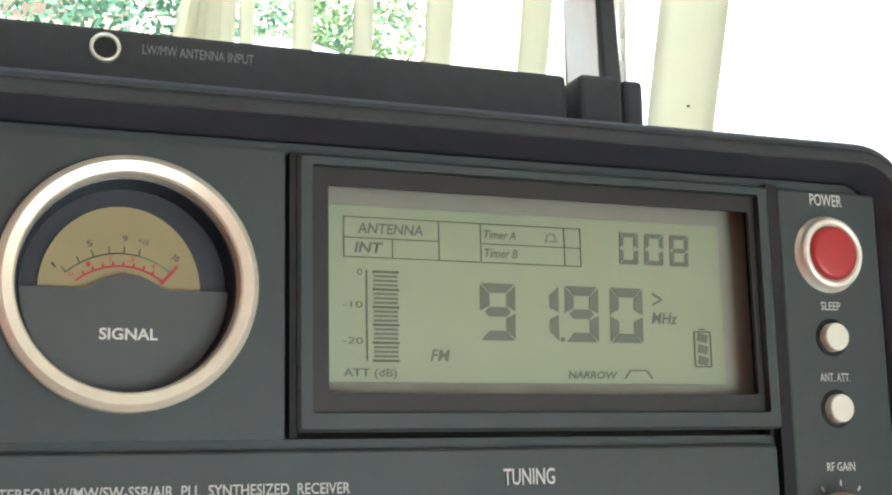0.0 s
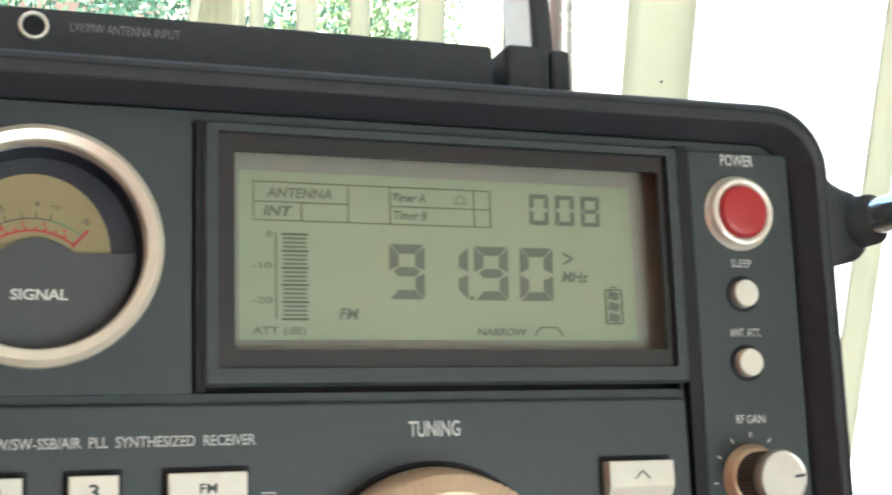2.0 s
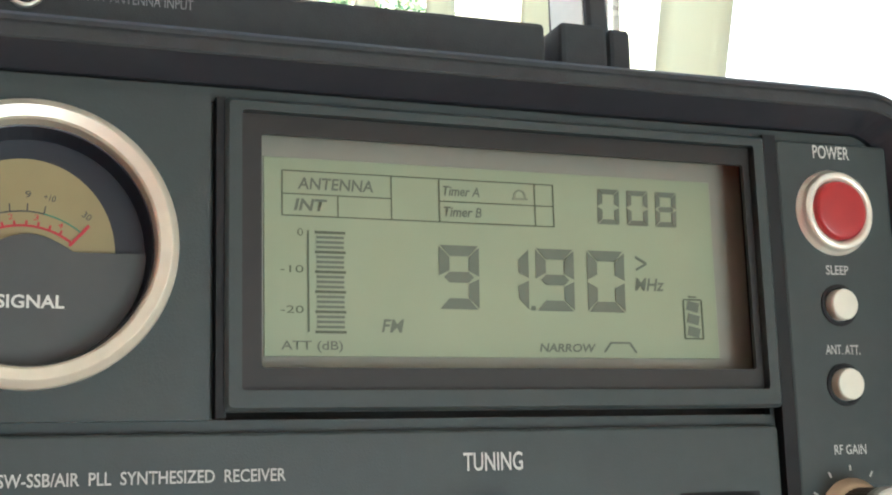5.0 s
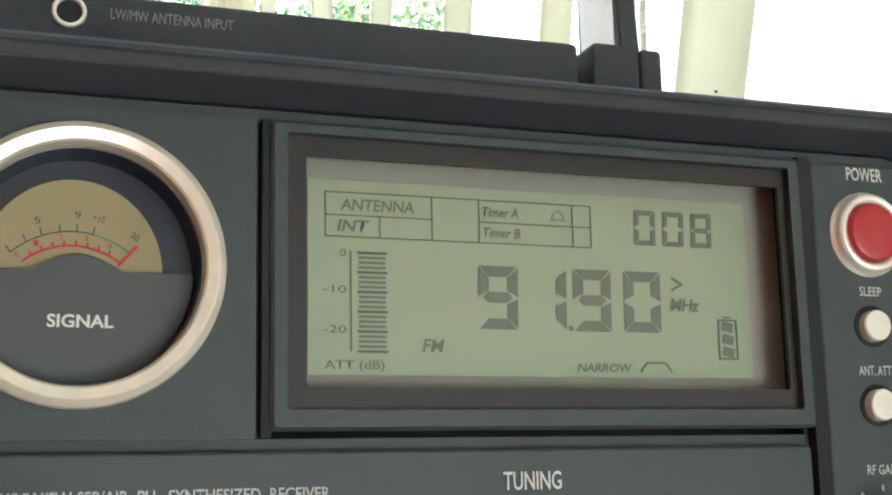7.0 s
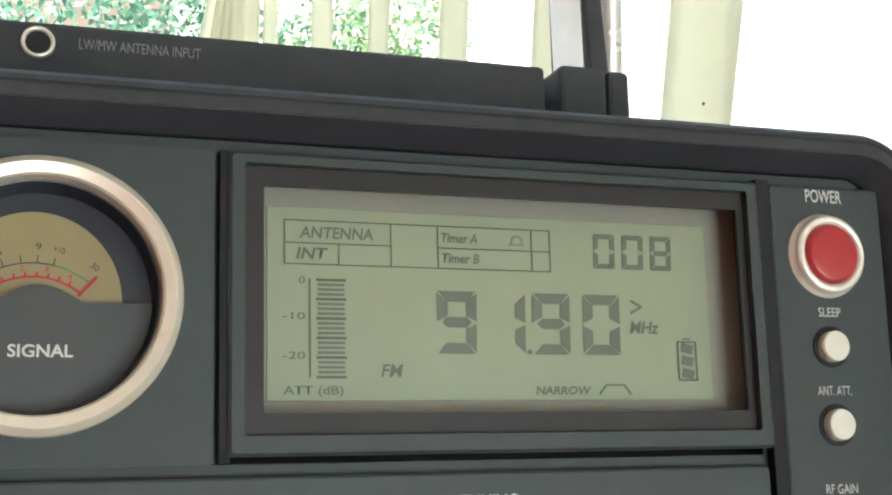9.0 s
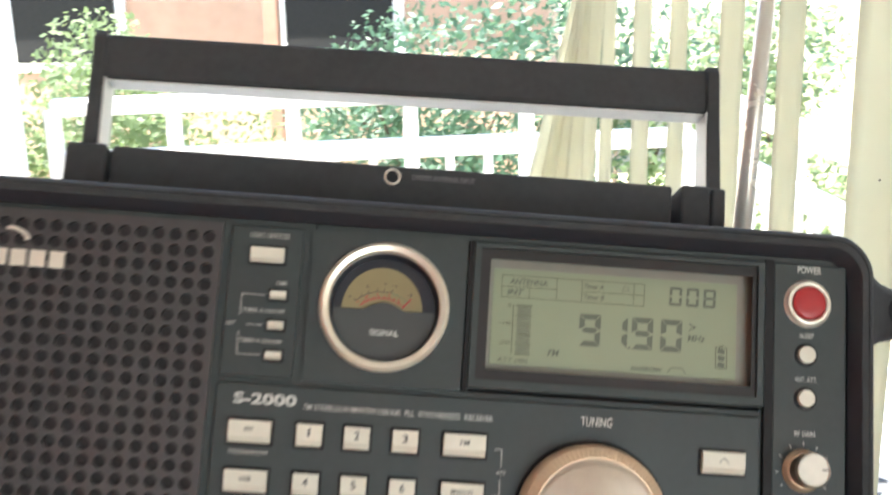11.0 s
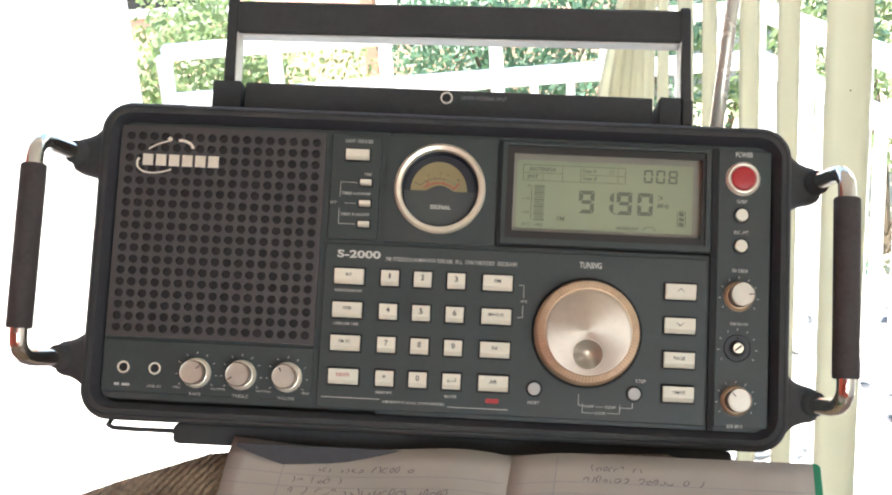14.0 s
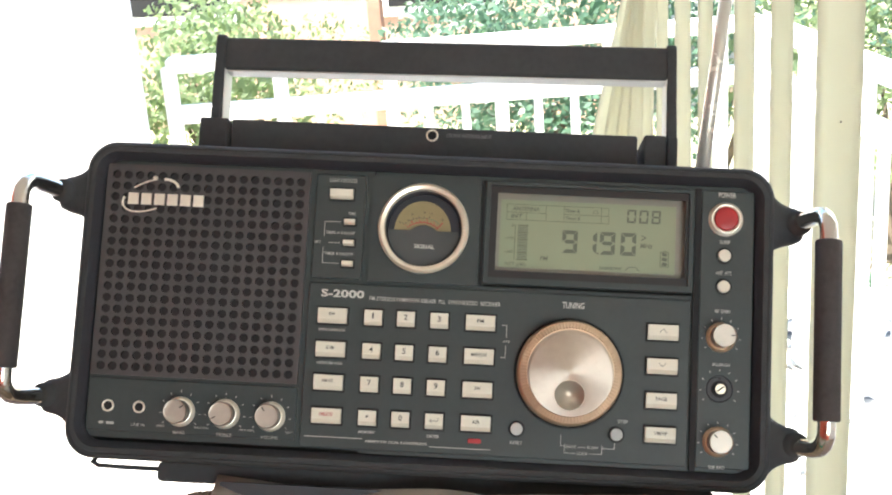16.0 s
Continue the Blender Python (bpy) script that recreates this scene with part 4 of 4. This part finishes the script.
for x, mk in ((-0.1250, 50), (-0.1009, -120), (-0.0765, -30)):
    knob(x, 0.0248, 0.0120, mk, M_SILVER)
    ticks(x, 0.0248, 0.0100, ANG)
    letters("MIN", x - 0.0101, 0.0168, 0.0036, 0.0012, 0.0003, M_PRINT, radio, "dial_lettering")
    letters("MAX", x + 0.0101, 0.0168, 0.0038, 0.0012, 0.0003, M_PRINT, radio, "dial_lettering")
for x, z in ((0.1596, 0.0786), (0.1593, 0.0513), (0.1590, 0.0239)):
    ticks(x, z, 0.0094, ANG)
SX, SZ = 0.1593, 0.0513
sq = part("squelch_control", hollow([[(SX + r * math.cos(2 * math.pi * k / 40), y, SZ + r * math.sin(2 * math.pi * k / 40)) for k in range(40)] for r, y in ((0.0072, 0.0002), (0.0072, -0.0004), (0.0068, -0.0007), (0.0064, -0.0004), (0.0044, -0.0004), (0.0042, 0.0004))]), M_BEVEL, radio, "small sunk squelch control")
part("squelch_well", lathe(SX, SZ, [(0.0044, 0.0002), (0.0044, -0.0003), (0.0036, -0.0003)], 32), M_BLACK, sq)
part("knob_cap", lathe(SX, SZ, [(0.0029, -0.0002), (0.0029, -0.0036), (0.0025, -0.0042), (0.0008, -0.0042)], 32, None, 16, 0.0003), M_CHROME, sq, "tiny fluted chrome control")
part("pointer", strokes([(SX - 0.0016, SZ - 0.0012, SX + 0.0016, SZ + 0.0012)], 0.0008, -0.0044), M_DARKP, sq)
part("index_dot", lathe(SX, SZ + 0.0056, [(0.0006, -0.0003), (0.0006, -0.0006), (0.0002, -0.0006)], 10), M_BLACK, sq)
for x in (-0.1642, -0.1474):
    j = part("socket", hollow([[(x + r * math.cos(2 * math.pi * k / 24), y, 0.0261 + r * math.sin(2 * math.pi * k / 24)) for k in range(24)] for r, y in ((0.0033, 0.0004), (0.0033, -0.0002), (0.0030, -0.0006), (0.0024, -0.0004), (0.0022, 0.0006))]), M_SILVER, radio, "small jack socket with a metal ring", True)
    part("socket_hole", lathe(x, 0.0261, [(0.0024, 0.0004), (0.0024, 0.0002)], 20), M_BLACK, j)


def dial():
    cx, cz = 0.0804, 0.0556
    k = part("tuning_knob", lathe(cx, cz, [(0.0292, 0.0003), (0.0292, -0.0004), (0.0284, -0.0005), (0.0278, 0.0002)], 64), M_BLACK, radio, "large tuning dial with a finger dimple")
    part("flange", lathe(cx, cz, [(0.0279, -0.0006), (0.0279, -0.0022), (0.0272, -0.0034), (0.0249, -0.0060), (0.0238, -0.0064)], 96), M_GOLD, k, "champagne gold flange", True)
    part("knurl", lathe(cx, cz, [(0.0242, -0.0058), (0.0261, -0.0128), (0.0232, -0.0141), (0.0226, -0.0145)], 180, None, 90, 0.0003), M_GOLD, k, "knurled edge")
    b = bmesh.new()
    n, m = 96, 16
    rows = []
    for i in range(m + 1):
        f = i / m
        r, dz = 0.0076 + (0.0231 - 0.0076) * f, -0.0118 * (1 - f)
        lp = []
        for q in range(n):
            a = 2 * math.pi * q / n
            x, z = r * math.cos(a), dz + r * math.sin(a)
            lp.append((x, -0.0150 + (0.0005 if i == m else 0) + 0.0004 * (x * x + z * z) / 0.0231 ** 2, z))
        rows.append(lp)
    loft(b, rows, False, False)
    disc = part("dial_face", b, M_BRUSH, k, "spun metal dial face with finger dimple", True)
    disc.location = (cx, 0, cz)
    bowl = [(0.0079, -0.0150), (0.0077, -0.0153), (0.0074, -0.0150)] + [(0.0074 * math.cos(radians(a)), -0.0150 + 0.0034 * math.sin(radians(a))) for a in range(12, 90, 7)]
    part("dimple", lathe(cx, cz - 0.0118, bowl, 48), M_DIMPLE, k, "polished hollow for a finger tip", True)


dial()

# ---- lettering on the panels ----
YP = -0.0004
for s, x, z, w, h in (("POWER", 0.1612, 0.1548, 0.0092, 0.0029), ("SLEEP", 0.1604, 0.1294, 0.0056, 0.0020), ("ANT. ATT.", 0.1602, 0.1127, 0.0085, 0.0020), ("RF GAIN", 0.1600, 0.0923, 0.0078, 0.0020),
                      ("SQUELCH", 0.1599, 0.0640, 0.0091, 0.0018), ("SSB BFO", 0.1587, 0.0107, 0.0084, 0.0018), ("TUNING", 0.0813, 0.0916, 0.0117, 0.0034),
                      ("FM STEREO/LW/MW/SW-SSB/AIR  PLL  SYNTHESIZED  RECEIVER", 0.0075, 0.0902, 0.0702, 0.0022), ("RESET", 0.0541, 0.0179, 0.0063, 0.0017), ("STEP", 0.1095, 0.0318, 0.0054, 0.0017),
                      ("FAST", 0.0829, 0.0173, 0.0053, 0.0015), ("SLOW", 0.0942, 0.0174, 0.0058, 0.0015), ("LOCK", 0.0890, 0.0141, 0.0056, 0.0015), ("LIGHT / SNOOZE", -0.0455, 0.1535, 0.0148, 0.0020),
                      ("TIME", -0.0398, 0.1355, 0.0042, 0.0016), ("TIMER A ON/OFF", -0.0456, 0.1248, 0.0158, 0.0016), ("TIMER B ON/OFF", -0.0457, 0.1134, 0.0158, 0.0016), ("SET", -0.0575, 0.1195, 0.0035, 0.0014),
                      ("WIDE/NARROW", -0.0468, 0.0724, 0.0147, 0.0015), ("USB/LSB USB", -0.0469, 0.0547, 0.0133, 0.0015), ("MEMORY", -0.0248, 0.0193, 0.0087, 0.0015), ("ENTER", 0.0104, 0.0189, 0.0064, 0.0015),
                      ("AM/MW/SW DUAL CONVERSION", -0.0092, 0.0146, 0.0327, 0.0014), ("ATS", 0.0466, 0.0707, 0.0035, 0.0014)):
    letters(s, x, z, w, h, YP, M_WHITE if h > 0.0025 else M_PRINT, radio, "panel_lettering", 0, 0, 0.012)
letters("S-2000", -0.0421, 0.0920, 0.0232, 0.0042, YP, M_WHITE, radio, "panel_lettering", 0, 0, 0.03)
for s, x, w in (("BASS", -0.1250, 0.0062), ("TREBLE", -0.1009, 0.0086), ("VOLUME", -0.0765, 0.0090)):
    letters(s, x, 0.0137, w, 0.0017, 0.0003, M_PRINT, radio, "panel_lettering")
letters("LINE IN", -0.1473, 0.0167, 0.0073, 0.0015, 0.0003, M_PRINT, radio, "panel_lettering")
part("panel_mark", strokes([(-0.1685, 0.0171, -0.1659, 0.0171), (-0.1645, 0.0170, -0.1603, 0.0170)], 0.0014, 0.0003), M_PRINT, radio)
part("panel_line", strokes([(-0.0578, 0.0157, -0.0270, 0.0157), (0.0086, 0.0134, 0.0407, 0.0134)], 0.0004, YP), M_PRINT, radio)
part("panel_line", strokes([(0.0438, 0.0793, 0.0466, 0.0793), (0.0465, 0.0793, 0.0465, 0.0728), (0.0463, 0.0685, 0.0463, 0.0621), (0.0436, 0.0621, 0.0463, 0.0621)], 0.0003, YP), M_PRINT, radio)
part("panel_line", strokes([(-0.0542, 0.1308, -0.0453, 0.1308), (-0.0542, 0.1308, -0.0542, 0.1228), (-0.0518, 0.1194, -0.0454, 0.1194), (-0.0543, 0.1082, -0.0455, 0.1082), (-0.0543, 0.1082, -0.0543, 0.1167)], 0.0003, YP), M_PRINT, radio)
part("panel_line", strokes([(0.0774, 0.0233, 0.0774, 0.0177), (0.0773, 0.0177, 0.0794, 0.0177), (0.0795, 0.0189, 0.0795, 0.0141), (0.0795, 0.0140, 0.0854, 0.0140), (0.0926, 0.0142, 0.0990, 0.0142), (0.0990, 0.0188, 0.0990, 0.0141),
                            (0.0991, 0.0173, 0.1056, 0.0173), (0.1056, 0.0173, 0.1056, 0.0204), (0.0865, 0.0173, 0.0904, 0.0173)], 0.0003, YP), M_PRINT, radio)
part("alarm_lamp", slab(0.0287, 0.0357, 0.0164, 0.0188, -0.0006, 0.0002, 0.0008, 0.0002), M_RED, radio, "tiny red indicator patch")

# ---- top housing, carrying handle, side handles, antenna ----
part("top_housing", slab(-0.1192, 0.1171, 0.1660, 0.1958, 0.0455, 0.1050, 0.0015, 0.0012), M_CASE, radio)
# housing seam; its reflected glint is drawn as a pale strip
part("seam", box(-0.1188, 0.1014, 0.0452, 0.0457, 0.1739, 0.17415), M_SHEEN, radio, "thin housing seam with its glint painted pale")
part("hinge_block", slab(-0.1382, -0.1212, 0.1660, 0.1962, 0.0450, 0.1000, 0.0015, 0.0012), M_CASE, radio)
part("hinge_block", slab(0.1208, 0.1335, 0.1660, 0.1966, 0.0450, 0.1000, 0.0015, 0.0012), M_CASE, radio)
part("hinge_block", slab(0.1341, 0.1401, 0.1660, 0.1963, 0.0455, 0.1000, 0.0015, 0.0012), M_CASE, radio)
sk = part("antenna_socket", hollow([[(-0.0016 + r * math.cos(2 * math.pi * k / 28), y, 0.1908 + r * math.sin(2 * math.pi * k / 28)) for k in range(28)] for r, y in ((0.0036, 0.0458), (0.0036, 0.0448), (0.0033, 0.0443), (0.0027, 0.0445), (0.0025, 0.0458))]), M_SILVER, radio, "round antenna input socket", True)
part("socket_hole", lathe(-0.0016, 0.1908, [(0.0026, 0.0454), (0.0026, 0.0452)], 20), M_BLACK, sk)
letters("LW/MW ANTENNA INPUT", 0.0200, 0.1913, 0.0262, 0.0024, 0.0452, M_FAINT, radio, "panel_lettering")
h = part("carrying_handle", slab(-0.1313, 0.1380, 0.2322, 0.2522, 0.0620, 0.0780, 0.003, 0.002), M_CASE, radio, "folding black carrying handle")
# bright reflection under the bar, drawn as a thin grey strip
part("liner", box(-0.1290, 0.1345, 0.0640, 0.0765, 0.2314, 0.2323), M_SHEEN, h, "satin grey strip painted for a bright reflection")
for x0, x1 in ((-0.1358, -0.1298), (0.1346, 0.1404)):
    b = bmesh.new()
    loft(b, [[(x, y, z) for x, y in ((x0, y0), (x1, y0), (x1, y1), (x0, y1))] for z, y0, y1 in ((0.185, 0.057, 0.083), (0.231, 0.060, 0.081), (0.2505, 0.0605, 0.079), (0.2540, 0.063, 0.077))])
    bmesh.ops.bevel(b, geom=list(b.edges), offset=0.0008, segments=1, affect="EDGES")
    part("arm", b, M_CASE, h)
    xi = x1 + 0.0003 if x0 < 0 else x0 - 0.0003
    # plate inside the arm, its colour paled to carry reflected light
    part("arm_plate", box(min(xi, xi + 0.0006), max(xi, xi + 0.0006), 0.0605, 0.0795, 0.1720, 0.2322), M_LINER, h, "satin grey strip painted for a bright reflection")
# the handle leans a little in its hinges
h.location, h.rotation_euler = (0.0037, 0.0, 0.0), (0.0, radians(-0.9), 0.0)
for sx, xo, zt, zl in ((-1, 0.2118, 0.1420, 0.0295), (1, 0.2082, 0.1425, 0.0240)):
    root = part("side_handle", tube([(sx * 0.1960, 0.016, zt - 0.0015), (sx * 0.2000, 0.003, zt - 0.0005), (sx * (xo - 0.0030), -0.013, zt + 0.0010), (sx * (xo - 0.0014), -0.020, zt + 0.0002), (sx * (xo - 0.0006), -0.0248, zt - 0.0024), (sx * xo, -0.0272, zt - 0.0062), (sx * xo, -0.0278, zt - 0.0110),
                                     (sx * xo, -0.0278, 0.085), (sx * xo, -0.0278, zl + 0.0105), (sx * xo, -0.0272, zl + 0.0058), (sx * (xo - 0.0006), -0.0248, zl + 0.0020), (sx * (xo - 0.0014), -0.020, zl - 0.0004), (sx * (xo - 0.0030), -0.013, zl - 0.0012), (sx * 0.2000, 0.003, zl), (sx * 0.1960, 0.016, zl + 0.0010)], 0.0046, 20), M_CHROME, radio, "bent chrome side handle", True)
    part("grip", tube([(sx * xo, -0.0278, zt - 0.0136), (sx * xo, -0.0278, zt - 0.0146), (sx * xo, -0.0278, zl + 0.0140), (sx * xo, -0.0278, zl + 0.0130)], [0.0061, 0.0068, 0.0068, 0.0061], 24), M_FOAM, root, "black foam grip", True)
    for z in (zt - 0.0010, zl):
        b = bmesh.new()
        loft(b, [[(sx * x, y, zz) for y, zz in ring_pts(yf, yk, z - hh, z + hh, min(hh, 0.006), 5)] for x, yf, yk, hh in ((0.1835, 0.000, 0.036, 0.0175), (0.1860, 0.000, 0.036, 0.0160), (0.1885, 0.001, 0.034, 0.0135), (0.1915, 0.002, 0.031, 0.0115), (0.1955, 0.003, 0.028, 0.0100), (0.2000, 0.004, 0.026, 0.0092), (0.2030, 0.006, 0.024, 0.0080), (0.2042, 0.008, 0.022, 0.0064))])
        part("bracket", b, M_CASE, root, "dark moulded bracket", False)
        part("collar", tube([(sx * 0.1975, 0.0115, z + 0.0004), (sx * 0.2008, 0.0005, z + 0.0004)], [0.0072, 0.0064], 20), M_CASE, root, "", True)
a0, a1 = Vector((0.1606, 0.1010, 0.1702)), Vector((0.2248, 0.1875, 0.6526))
part("antenna", tube([a0, a0.lerp(a1, 0.5), a0.lerp(a1, 0.501), a1], [0.0044, 0.0044, 0.0038, 0.0038], 18), M_ROD, radio, "telescopic metal rod antenna", True)
part("antenna_base", tube([a0 - (a1 - a0) * 0.03, a0 + (a1 - a0) * 0.03], 0.0060, 14), M_CASE, radio)

# hairline print too fine to pick apart
for ob in radio.children_recursive:
    if ob.name.split(".")[0] in ("panel_line", "dial_tick", "table_line", "scale_line", "filter_sign", "battery_sign"):
        ob["kind"] = "stuff"
